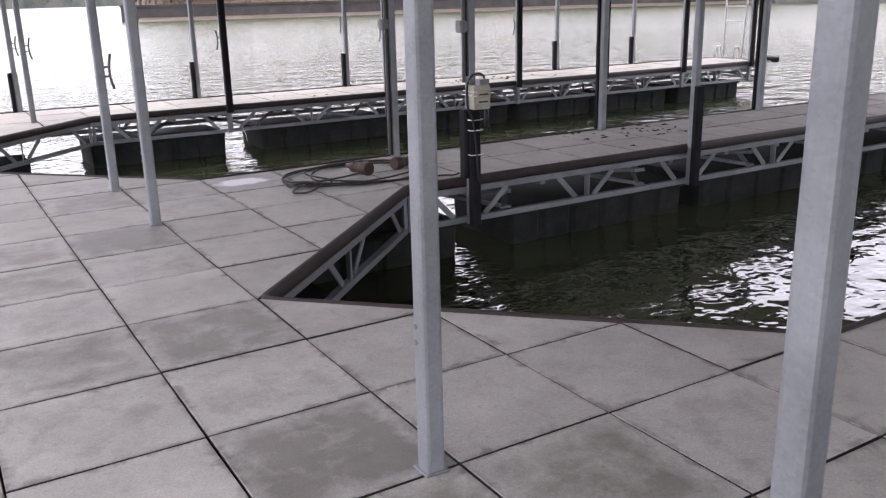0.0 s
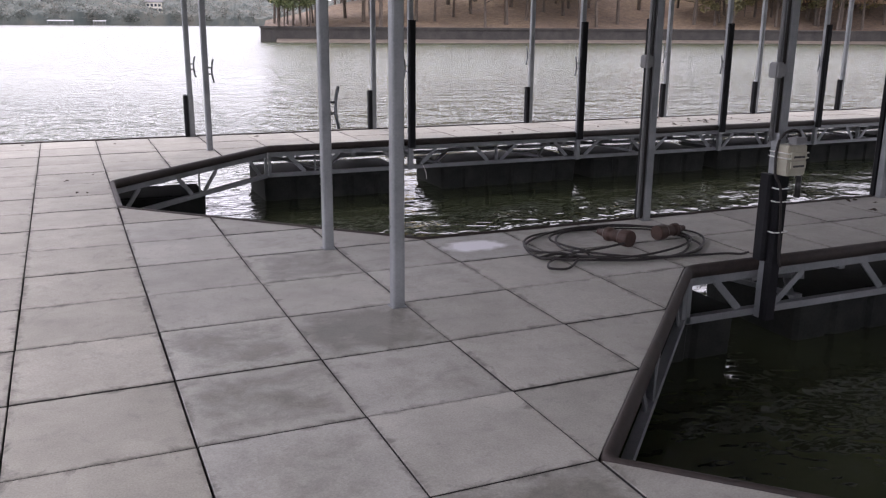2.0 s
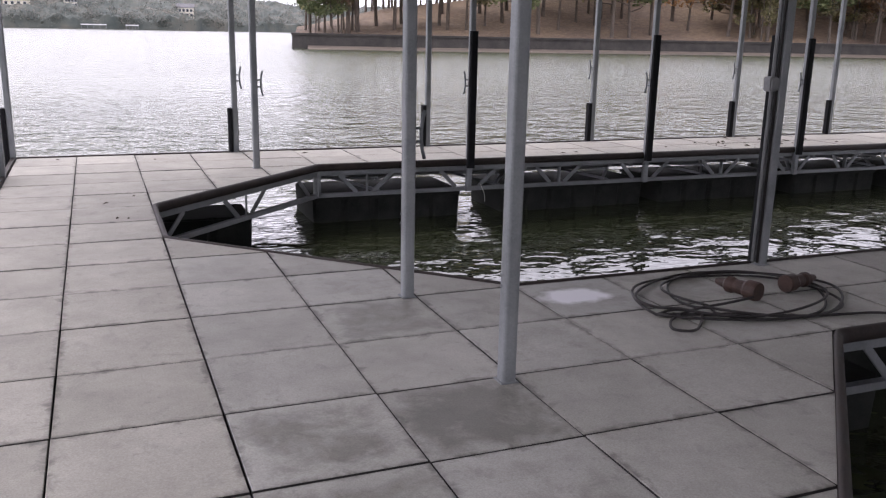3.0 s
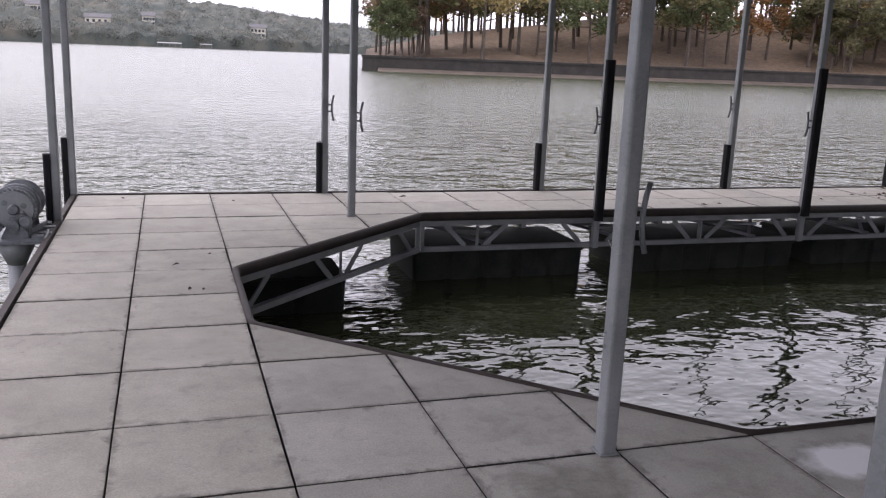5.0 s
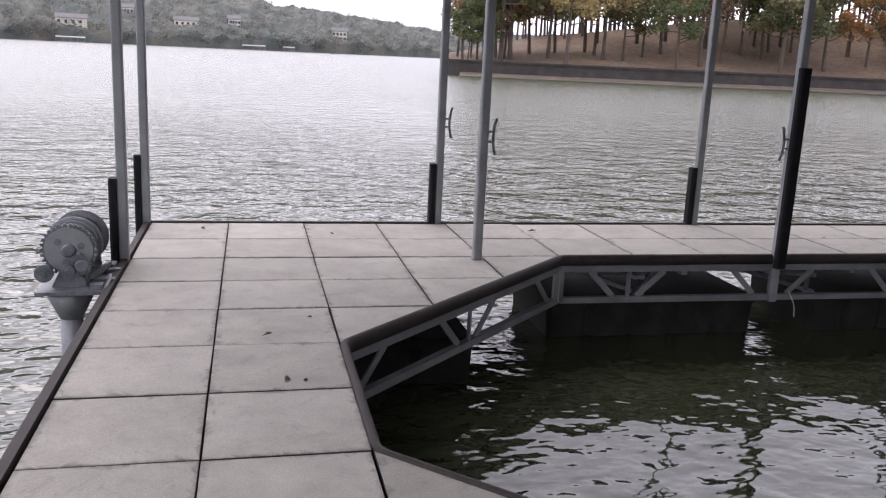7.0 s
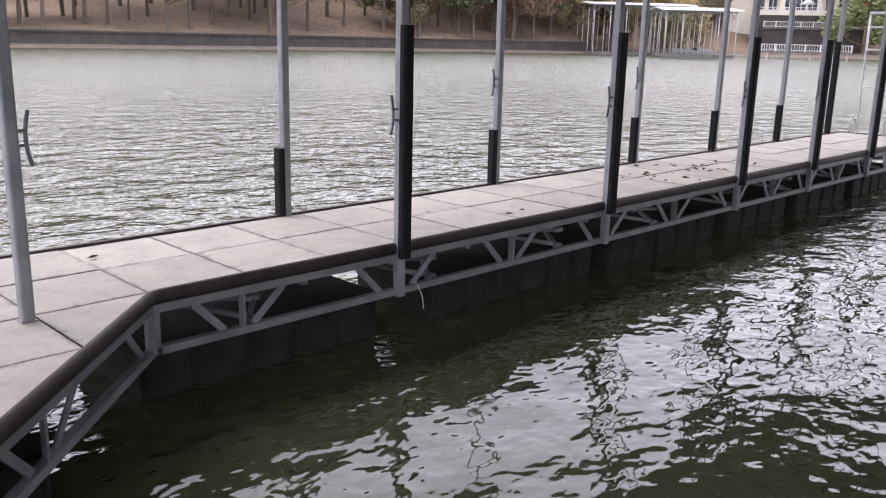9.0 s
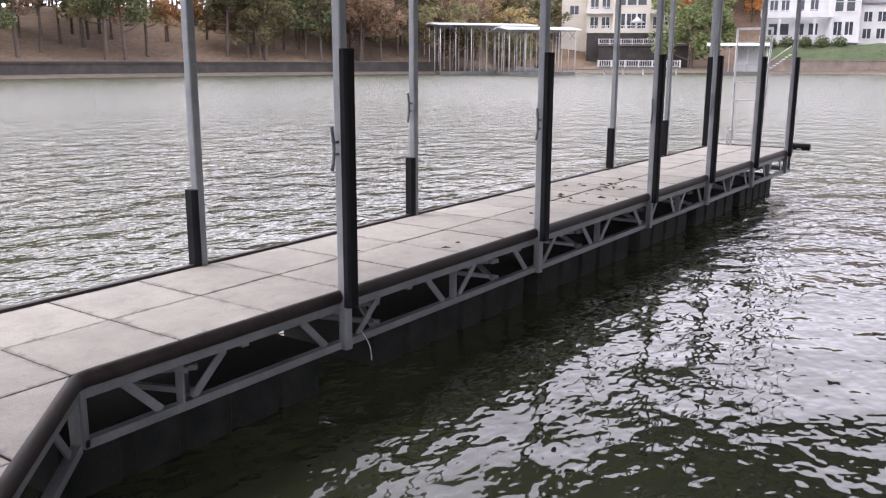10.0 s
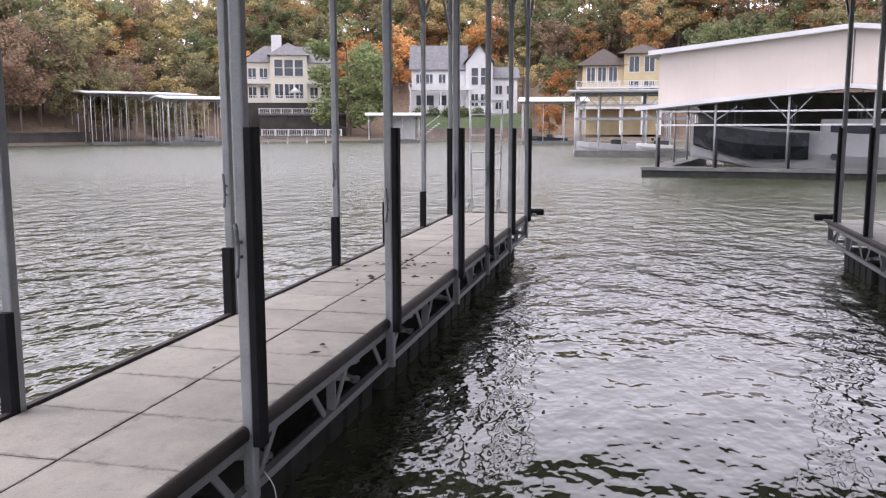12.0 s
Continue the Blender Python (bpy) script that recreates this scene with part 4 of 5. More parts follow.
def house_white(az, d, z):
    """White gabled house with a balcony on posts."""
    h = thing("lake_house", "white gabled lake house with balconies on posts", "house", m=facing(az, d, z))
    boxpart("wall", h, M_WHITE, -9, 2.0, 0, 10, -3, 8.0)
    boxpart("wall", h, M_WHITE, 2.0, 7.4, -0.8, 10, -3, 9.4)
    boxpart("wall", h, M_WHITE, 7.4, 12.6, 1.5, 10, -3, 6.4)
    bm = bmesh.new()
    gable(bm, -9, 2.0, 0, 10, 8.0, 5.2, "x")
    part("roof", bm, M_SHINGLE, h)
    bm = bmesh.new()
    gable(bm, 2.0, 7.4, -0.8, 10, 9.4, 3.4, "y")
    part("roof", bm, M_SHINGLE, h)
    bm = bmesh.new()
    v = [bm.verts.new(p) for p in ((2.0, -0.82, 9.4), (7.4, -0.82, 9.4), (4.7, -0.82, 12.9), (2.0, -0.5, 9.4), (7.4, -0.5, 9.4), (4.7, -0.5, 12.9))]
    for f in ((0, 1, 2), (3, 5, 4), (0, 3, 4, 1), (1, 4, 5, 2), (2, 5, 3, 0)):
        bm.faces.new([v[k] for k in f])
    part("gable_wall", bm, M_WHITE, h)
    bm = bmesh.new()
    gable(bm, 7.4, 12.6, 1.5, 10, 6.4, 2.4, "x")
    part("roof", bm, M_SHINGLE, h)
    for x in (-8.2, -6.2, -3.6, -1.2):
        window(h, x, x + 1.6, 5.2, 7.4, 0, 1)
        window(h, x, x + 1.8, 0.9, 3.2, 0, 0)
    for x in (3.0, 4.9):
        window(h, x, x + 1.6, 5.0, 8.6, -0.8, 0, 2)
        window(h, x, x + 1.6, 0.8, 3.4, -0.8, 1)
    for x in (8.0, 10.3):
        window(h, x, x + 1.6, 3.2, 5.2, 1.5, 1)
        window(h, x, x + 1.6, 0.2, 2.2, 1.5, 1)
    boxpart("balcony", h, M_WHITE, -9.4, 3.0, -3.2, -0.85, 4.0, 4.35)
    railing(h, -9.4, 3.0, -3.1, 4.35)
    for x in (-9.1, -6.1, -3.1, -0.1, 2.7):
        boxpart("post", h, M_WHITE, x - 0.18, x + 0.18, -3.1, -2.75, -3, 4.0)
    boxpart("porch", h, M_WHITE, -9.4, 8.0, -2.7, 0.0, -0.5, -0.2)
    railing(h, -9.4, 2.0, -2.6, -0.2)


def house_yellow(az, d, z):
    h = thing("lake_house", "yellow stucco lake house with brown roof and decks", "house", m=facing(az, d, z))
    boxpart("wall", h, M_YWALL, -7, 0.5, 1, 9, -7, 5.6)
    boxpart("wall", h, M_YWALL, 0.5, 7, 0, 9, -7, 7.6)
    for b, rise in (((-7, 0.5, 1, 9, 5.6), 3.4), ((0.5, 7, 0, 9, 7.6), 1.9)):
        bm = bmesh.new()
        hip(bm, *b, rise, 1.1)
        part("roof", bm, M_BROWNROOF, h)
    for x in (-6.3, -4.3, -2.3):
        window(h, x, x + 1.7, 2.4, 5.4, 1, 1)
    for x in (1.3, 4.0):
        window(h, x, x + 2.0, 4.2, 7.2, 0, 1)
        window(h, x, x + 2.0, 0.6, 2.8, 0, 1)
    for z0, y0, x1 in ((1.3, -2.2, 7.4), (-2.4, -4.6, 8.0)):
        boxpart("deck", h, M_WHITE, -8, x1, y0, 0.9, z0, z0 + 0.3)
        railing(h, -8, x1, y0 + 0.1, z0 + 0.3)
        for x in (-7.6, -3.8, 0, 3.8, 7.0):
            boxpart("post", h, M_WHITE, x - 0.15, x + 0.15, y0 + 0.1, y0 + 0.4, -7, z0)


house_bay(66.8, 183, 7.2)
house_white(77.6, 178, 5.2)
bm = bmesh.new()
rows_ = []
for k in range(13):
    x = -10 + 25 * k / 12
    dip = 0.35 * math.sin(k * 1.7) + (1.2 if k in (0, 12) else 0)
    rows_.append([bm.verts.new((x, y, z - dip * f)) for y, z, f in ((-11.5, -7.5, 0), (-11.2, -4.2, 0.3), (-7.5, -2.3, 1), (-3.6, -0.75, 0.6), (12, -0.5, 0.2), (12, -7.5, 0))])
for a, c in zip(rows_, rows_[1:]):
    for k in range(5):
        bm.faces.new([a[k], a[k + 1], c[k + 1], c[k]])
for r in (rows_[0], rows_[-1]):
    bm.faces.new(r)
terrace = solid("lawn_terrace", bm, M_LAWN, "green lawn bank in front of the white house", "lawn", "structure")
terrace.matrix_world = facing(77.6, 178, 5.2)
bm = bmesh.new()
for k in range(9):
    box(bm, -10.5 + 2.9 * k, -7.64 + 2.9 * k, -12.7, -12.1, -6.6, -3.75)
    box(bm, -10.55 + 2.9 * k, -7.62 + 2.9 * k, -12.8, -12.0, -3.75, -3.55)
low_wall = solid("retaining_wall", bm, M_BANKWALL, "low brown stone retaining wall below the lawn", "wall", "structure")
low_wall.matrix_world = facing(77.6, 178, 5.2)
hrng = random.Random(3)
for x in (-7.6, -4.6, -1.6, 1.4, 4.2):
    v, f = leaf_cloud(hrng, [(0, 0, 0.9, 1.35), (0.3, 0.1, 0.6, 1.2)], 700, 0.17, 0.95)
    me = bpy.data.meshes.new("shrub")
    me.from_pydata([tuple(p) for p in v], [], f)
    me.materials.append(M_GREEN)
    ob = tagged(new("shrub", me), "clipped dark green shrub below the white porch", "shrub", "porch shrubs")
    ob.matrix_world = facing(77.6, 178, 5.2) @ pose(x, -4.6, -1.25)
house_yellow(88.2, 163, 7.4)


def covered_dock(az, d, w, depth, roof_z, label, cols=5, roof=None, rise=0.7, rot=0.0, lower=0.0):
    """Open boat dock: float deck, steel posts with braces and a low gabled white roof."""
    x, y = polar(az, d)
    ob = thing("boat_dock", label, "boat dock", "boat docks across the cove", m=pose(x, y, WATER, 0, 0, -az + rot))
    boxpart("deck", ob, M_DOCKGREY, -w / 2, w / 2, 0, 0.9, 0.0, 0.45)
    boxpart("deck", ob, M_DOCKGREY, -w / 2, w / 2, depth - 1.0, depth, 0.0, 0.45)
    for k in range(cols):
        c = -w / 2 + w * k / (cols - 1)
        x0 = min(max(c - 0.45, -w / 2), w / 2 - 0.9)
        boxpart("finger", ob, M_DOCKGREY, x0, x0 + 0.9, 0.9, depth - 1.0, 0.02, 0.43)
        for yy in (0.2, depth * 0.33, depth * 0.66, depth - 0.2):
            bm = bmesh.new()
            rod(bm, (c, yy, 0.3), (c, yy, roof_z), 0.055, None, 6)
            part("post", bm, M_WHITE, ob)
        bm = bmesh.new()
        for z0, z1, b in ((roof_z - 1.3, roof_z - 0.1, depth * 0.33), (roof_z - 0.1, roof_z - 1.3, depth * 0.33)):
            bar(bm, (c, 0.2, z0), (c, b, z1), 0.06, 0.06)
        part("brace", bm, M_GALV, ob)
    for k in range(cols - 1):
        c0, c1 = -w / 2 + w * k / (cols - 1), -w / 2 + w * (k + 1) / (cols - 1)
        bm = bmesh.new()
        bar(bm, (c0, 0.2, roof_z - 0.08), (c1, 0.2, roof_z - 0.08), 0.08, 0.12)
        bar(bm, (c0, 0.2, roof_z - 1.2), (c0 + 1.1, 0.2, roof_z - 0.1), 0.05, 0.06)
        bar(bm, (c1, 0.2, roof_z - 1.2), (c1 - 1.1, 0.2, roof_z - 0.1), 0.05, 0.06)
        part("header", bm, M_GALV, ob)
        if lower:
            bm = bmesh.new()
            box(bm, c0, c1, 0.15, 0.25, lower + 1.0, lower + 1.1)
            box(bm, c0, c1, 0.1, 0.6, lower - 0.1, lower + 0.1)
            part("rail", bm, M_GALV, ob)
    bm = bmesh.new()
    gable(bm, -w / 2, w / 2, 0, depth, roof_z, rise, "x", 0.6, 0.14)
    part("roof", bm, roof or M_WROOF, ob)
    return ob


covered_dock(57.7, 134, 14.5, 12, 7.2, "open steel boat dock with a white metal roof", 7, rise=0.45, rot=16)
covered_dock(61.3, 127, 9.8, 10, 6.3, "open steel boat dock with a lower white roof", 5, rise=0.5, rot=16)
small = covered_dock(73.4, 141, 8.2, 6, 4.3, "small white-roofed boat dock by the lawn", 4, rise=0.4)
boxpart("siding", small, M_WHITE, -0.6, 3.6, 4.6, 4.75, 0.5, 4.2)
covered_dock(83.8, 126, 9.0, 10, 6.0, "white-roofed boat dock with a lift", 4)
covered_dock(88.4, 68, 9.0, 8, 4.9, "two-level steel boat dock with a flat grey roof", 6, roof=M_GREYROOF, rise=0.25, lower=2.9)


# gangway and stair from the small dock to the lawn
g = thing("gangway", "white railed gangway from the shore to a dock", "gangway", m=facing(67.3, 140, WATER))
boxpart("walkway", g, M_DOCKGREY, -6, 6.5, 0, 1.4, 0.9, 1.1)
railing(g, -6, 6.5, 0.1, 1.1)
railing(g, -6, 6.5, 1.3, 1.1)
for x in (-5, -2, 1, 4, 6):
    boxpart("pile", g, M_WHITE, x - 0.1, x + 0.1, 0.6, 0.8, -1, 0.9)
g = thing("stair", "white stair leading up from the small dock", "stair", m=facing(75.4, 143, WATER))
for k in range(9):
    boxpart("step", g, M_WHITE, -1.2 + 0.42 * k, -0.75 + 0.42 * k, 0, 1.2, 0.4 + 0.32 * k, 0.55 + 0.32 * k)
bm = bmesh.new()
for y in (0.05, 1.15):
    bar(bm, (-1.2, y, 1.5), (2.6, y, 4.4), 0.08, 0.1)
part("handrail", bm, M_WHITE, g)


def hull(bm, length, beam, height, sheer=0.35):
    """A boat's hull, bow towards -x, keel at z = 0."""
    rows = []
    for k in range(9):
        t = k / 8
        x = -length / 2 + length * t
        w = beam / 2 * min(1.0, (t * 1.9) ** 0.55 if t else 0.02)
        rise = height * (1 + sheer * (1 - t) ** 2)
        keel = height * 0.55 * max(0, 1 - t * 3.2)
        rows.append([(x - 0.12 * length * max(0, 1 - t * 4), s * w * f, z) for s, f, z in ((-1, 1, rise), (-1, 0.93, rise * 0.55 + keel * 0.4), (-1, 0.55, keel + 0.12), (1, 0.0, keel), (1, 0.55, keel + 0.12), (1, 0.93, rise * 0.55 + keel * 0.4), (1, 1, rise))])
    vs = [[bm.verts.new(p) for p in r] for r in rows]
    for a, b in zip(vs, vs[1:]):
        for k in range(6):
            bm.faces.new([a[k], a[k + 1], b[k + 1], b[k]])
        bm.faces.new([a[0], b[0], b[6], a[6]])
    bm.faces.new(vs[0])
    bm.faces.new(vs[-1])


# boathouse: open steel slips below, tan sided gable end above, white roof edges
bh = thing("boathouse", "large floating boathouse with tan siding and white roof edges", "boathouse", m=facing(100.3, 40.5, WATER))
W0, DB = 8.0, 15.0


def slanted(name, material, x0, x1, z_low, z_peak, thick, y0, y1, label=""):
    """One slab per roof side, from the eave up to the peak over x = 0."""
    for s in (-1, 1):
        bm = bmesh.new()
        e = s * x1
        ring = [(e, z_low), (0, z_peak), (0, z_peak + thick), (e, z_low + thick)]
        p, q = [bm.verts.new((x, y0, z)) for x, z in ring], [bm.verts.new((x, y1, z)) for x, z in ring]
        bm.faces.new(p)
        bm.faces.new(q)
        for k in range(4):
            bm.faces.new([p[k - 1], p[k], q[k], q[k - 1]])
        part(name, bm, material, bh, label)


slanted("roof", M_WROOF, 0, W0 + 0.5, 5.45, 6.3, 0.2, -0.4, DB, "white metal roof edge")
slanted("skirt_roof", M_WROOF, 0, W0 + 0.9, 2.95, 3.8, 0.18, -1.1, 0.0, "white metal skirt roof")
bm = bmesh.new()
ring = [(-W0, 3.0), (0, 3.85), (W0, 3.0), (W0, 5.5), (0, 6.32), (-W0, 5.5)]
p, q = [bm.verts.new((x, 0.0, z)) for x, z in ring], [bm.verts.new((x, 0.15, z)) for x, z in ring]
for r in (p, q):
    bm.faces.new([r[0], r[1], r[4], r[5]])
    bm.faces.new([r[1], r[2], r[3], r[4]])
for k in range(6):
    bm.faces.new([p[k - 1], p[k], q[k], q[k - 1]])
part("gable_wall", bm, M_TAN, bh, "tan metal siding")
for s in (-1, 1):
    boxpart("side_wall", bh, M_TAN, s * W0 - 0.08, s * W0 + 0.08, 0.16, DB, 3.0, 5.4)
for k in range(30):
    x = -W0 + 0.3 + 0.52 * k
    zl, zh = 3.85 - 0.85 * abs(x) / W0, 6.3 - 0.85 * abs(x) / W0
    boxpart("siding_rib", bh, M_TAN, x - 0.02, x + 0.02, -0.004, -0.001, zl + 0.02, zh - 0.02)
boxpart("corner_strip", bh, M_DOCKGREY, -0.03, 0.03, -0.02, -0.013, 3.9, 6.25)
boxpart("float_deck", bh, M_FLOAT, -W0 - 0.5, W0 + 0.5, -1.2, 0.2, -0.15, 0.28, label="black float under the deck")
boxpart("deck", bh, M_DOCKGREY, -W0 - 0.55, W0 + 0.55, -1.25, 0.25, 0.28, 0.42)
boxpart("side_deck", bh, M_DOCKGREY, -W0 - 0.5, -W0 + 0.6, 0.25, DB, 0.0, 0.42)
# grey sheet added for the dim interior; the slips are open behind
boxpart("back_wall", bh, M_DOCKGREY, -W0, W0, DB - 0.3, DB - 0.15, 0.4, 4.2)
for x in (-7.9, -5.4, -2.4, 0.9, 4.2, 7.9):
    bm = bmesh.new()
    rod(bm, (x, -0.9, 0.4), (x, -0.9, 3.75 - 0.1 * abs(x)), 0.05, None, 8)
    part("post", bm, M_GALV, bh)
    bm = bmesh.new()
    rod(bm, (x + 0.1, -0.92, 0.1), (x + 0.1, -0.92, 1.75), 0.055, None, 8)
    part("bumper", bm, M_BUMPER, bh)
    for s in (-1, 1):
        bm = bmesh.new()
        bar(bm, (x, -0.9, 2.5), (x + s * 0.9, -0.9, 3.1 if abs(x) > 5 else 3.5), 0.04, 0.04)
        part("brace", bm, M_GALV, bh)
    for y in (4.5, 9.5, 14.0):
        bm = bmesh.new()
        rod(bm, (x, y, 0.2), (x, y, 3.5), 0.05, None, 6)
        part("post", bm, M_GALV, bh)
for z in (2.3, 2.9):
    bm = bmesh.new()
    bar(bm, (-W0, -0.88, z), (W0, -0.88, z), 0.05, 0.07)
    part("rail", bm, M_ALU, bh)
boat = thing("cabin_cruiser", "large grey and navy cabin cruiser moored under the boathouse roof", "boat", m=bh.matrix_world @ pose(0.9, 2.6, -0.3))
bm = bmesh.new()
hull(bm, 12.5, 3.6, 2.0)
part("hull", bm, M_GELCOAT, boat, "grey gelcoat hull")
bm = bmesh.new()
hull(bm, 4.6, 3.7, 1.3)
hb = part("bow_flare", bm, M_HULL, boat, "navy painted bow flare")
hb.location = (-4.75, -0.25, 0.95)
boxpart("cabin", boat, M_GELCOAT, -2.0, 5.6, -1.4, 1.4, 1.95, 2.85)
boxpart("cabin_window", boat, M_GLASS, -1.6, 5.0, -1.44, 1.44, 2.2, 2.62)
for k in range(3):
    bm = bmesh.new()
    turned(bm, (-1.4 + 1.5 * k, -1.85, 1.2), (-1.4 + 1.5 * k, 1.85, 1.2), [(0, 0.15), (3.7, 0.15)], 12)
    part("porthole", bm, M_GLASS, boat)


def runabout(az, d, name, label, material):
    b = thing(name, label, "boat", m=facing(az, d, WATER - 0.1))
    bm = bmesh.new()
    hull(bm, 5.2, 2.1, 0.95)
    part("hull", bm, material, b)
    boxpart("windscreen", b, M_GLASS, -0.5, 0.4, -0.8, 0.8, 1.0, 1.4)
    boxpart("seat", b, M_GELCOAT, 0.8, 2.0, -0.8, 0.8, 0.9, 1.25)


runabout(87.4, 70.5, "motor_boat", "white motor boat moored in the two-level dock", M_GELCOAT)
runabout(83.6, 130, "motor_boat", "dark motor boat on a lift under a dock roof", M_HULL)
runabout(61.0, 139, "motor_boat", "pale motor boat under the white dock roof", M_GELCOAT)
jt = thing("jet_ski", "small pale jet ski on a dock float", "watercraft", m=facing(89.8, 66.5, WATER + 0.45))
bm = bmesh.new()
hull(bm, 2.4, 0.9, 0.5)
part("hull", bm, M_WHITE, jt)
boxpart("saddle", jt, M_BLACK, -0.2, 0.9, -0.2, 0.2, 0.5, 0.8)
boxpart("handlebar", jt, M_BLACK, -0.4, -0.2, -0.35, 0.35, 0.8, 1.0)

# houses and docks far across the lake
for az, t, w in ((-3.9, 0.1, 15), (-10.5, 0.05, 17), (-19, 0.1, 12), (5.6, 0.12, 11), (-7.4, 0.2, 9), (-1.0, 0.16, 8)):
    d = interp(az, FAR) * (1 + 0.35 * t)
    x, y = polar(az, d)
    h = thing("far_house", "small pale house among the trees across the lake", "house", "houses across the lake", m=facing(az, d, WATER + ridge_z(az, t, x, y) + 5.0))
    boxpart("wall", h, M_CREAMWALL, -w / 2, w / 2, 0, 9, -3, 4)
    bm = bmesh.new()
    gable(bm, -w / 2, w / 2, 0, 9, 4, 2.6, "x")
    part("roof", bm, M_SHINGLE, h)
    for k in range(4):
        window(h, -w / 2 + 0.8 + k * w / 4.4, -w / 2 + 0.8 + k * w / 4.4 + 1.8, 1.2, 3.2, 0, 0)
        window(h, -w / 2 + 0.8 + k * w / 4.4, -w / 2 + 0.8 + k * w / 4.4 + 1.8, -2.0, 0.2, 0, 0)
for az, w in ((0.2, 14), (2.4, 7), (-10.6, 15), (-17, 10)):
    h = thing("far_dock", "low white-roofed boat dock across the lake", "boat dock", "docks across the lake", m=facing(az, interp(az, FAR) - 12, WATER))
    boxpart("deck", h, M_DOCKGREY, -w / 2, w / 2, 0, 8, 0, 0.5)
    bm = bmesh.new()
    gable(bm, -w / 2, w / 2, 0, 8, 2.4, 0.6, "x", 0.3, 0.15)
    part("roof", bm, M_GREYROOF, h)
    for k in range(5):
        boxpart("post", h, M_GALV, -w / 2 + k * w / 4 - 0.12, -w / 2 + k * w / 4 + 0.12, 0.2, 0.44, 0.5, 2.4)


# ---------------------------------------------------------------- things on the dock
# anchor winch on a bracket outside the left edge
wx, wy = -1.47, 6.62
winch = thing("anchor_winch", "grey steel anchor winch on a bracket at the dock edge", "winch", m=pose(wx, wy, 0.0))
bm = bmesh.new()
box(bm, -0.17, 0.2, -0.14, 0.55, -0.02, 0.0)
box(bm, 0.12, 0.19, -0.1, -0.02, 0.0, 0.03)
box(bm, 0.12, 0.19, 0.4, 0.5, 0.0, 0.03)
part("bracket_plate", bm, M_CAST, winch)
bm = bmesh.new()
rod(bm, (-0.01, 0.03, -0.8), (-0.01, 0.03, -0.2), 0.065, 0.065, 20)
rod(bm, (-0.01, 0.03, -0.2), (-0.01, 0.03, -0.021), 0.066, 0.15, 20)
part("hawse_pipe", bm, M_GALV, winch)


def spool(y0, r, width, name):
    bm = bmesh.new()
    turned(bm, (-0.01, y0, 0.21), (-0.01, y0 + 1, 0.21), [(0, r * 0.93), (0.006, r), (0.02, r), (0.026, r * 0.72), (width - 0.026, r * 0.72), (width - 0.02, r), (width - 0.006, r), (width, r * 0.93)], 36)
    part(name, bm, M_CAST, winch)


spool(0.04, 0.15, 0.14, "drum")
spool(0.2, 0.165, 0.26, "drum")
bm = bmesh.new()
turned(bm, (-0.01, 0.0, 0.21), (-0.01, 1, 0.21), [(0, 0.03), (0.006, 0.04), (0.04, 0.04), (0.55, 0.025)], 14)
part("axle", bm, M_CAST, winch)
bm = bmesh.new()
turned(bm, (-0.01, 0.03, 0.21), (-0.01, 1, 0.21), [(0, 0.118), (0.0, 0.136), (0.008, 0.138), (0.0085, 0.118)], 36)
part("flange_rim", bm, M_GALV, winch, "lighter galvanised flange rim")
for y0, n in ((0.075, 5), (0.235, 14)):
    bm = bmesh.new()
    coil = [(-0.01 + 0.122 * math.cos(a * 0.4), y0 + n * 0.0135 * a / (n * 15.7), 0.21 + 0.122 * math.sin(a * 0.4)) for a in range(int(n * 15.7))]
    tube(bm, coil, 0.007, 5)
    part("wire_rope", bm, M_BLACK, winch, "dark wire rope wound on the drum")
bm = bmesh.new()
bar(bm, (0.06, -0.02, 0.03), (0.16, 0.42, 0.03), 0.02, 0.04)
part("brake_arm", bm, M_CAST, winch)
bm = bmesh.new()
tube(bm, [(0.19, -0.18, -0.05), (0.2, -0.1, 0.0), (0.21, 0.05, 0.03), (0.2, 0.14, 0.03)], 0.01)
part("release_lever", bm, M_GALV, winch)
bm = bmesh.new()
for k in range(30):
    a = 2 * math.pi * k / 30
    c = Vector((-0.01 + 0.147 * math.cos(a), 0.035, 0.21 + 0.147 * math.sin(a)))
    o = Vector((math.cos(a), 0, math.sin(a)))
    bar(bm, c - o * 0.006, c + o * 0.012, 0.012, 0.018)
part("gear_teeth", bm, M_CAST, winch)
bm = bmesh.new()
turned(bm, (-0.125, -0.1, 0.1), (-0.125, 1, 0.1), [(-0.018, 0.014), (-0.001, 0.014), (0, 0.046), (0.001, 0.052), (0.03, 0.052), (0.031, 0.015), (0.12, 0.015)], 22)
part("pinion", bm, M_CAST, winch)
bm = bmesh.new()
turned(bm, (-0.01, -0.05, 0.1), (-0.01, 1, 0.1), [(-0.012, 0.012), (0, 0.012), (0.001, 0.042), (0.03, 0.042), (0.031, 0.02), (0.1, 0.02)], 18)
part("idler_gear", bm, M_CAST, winch)
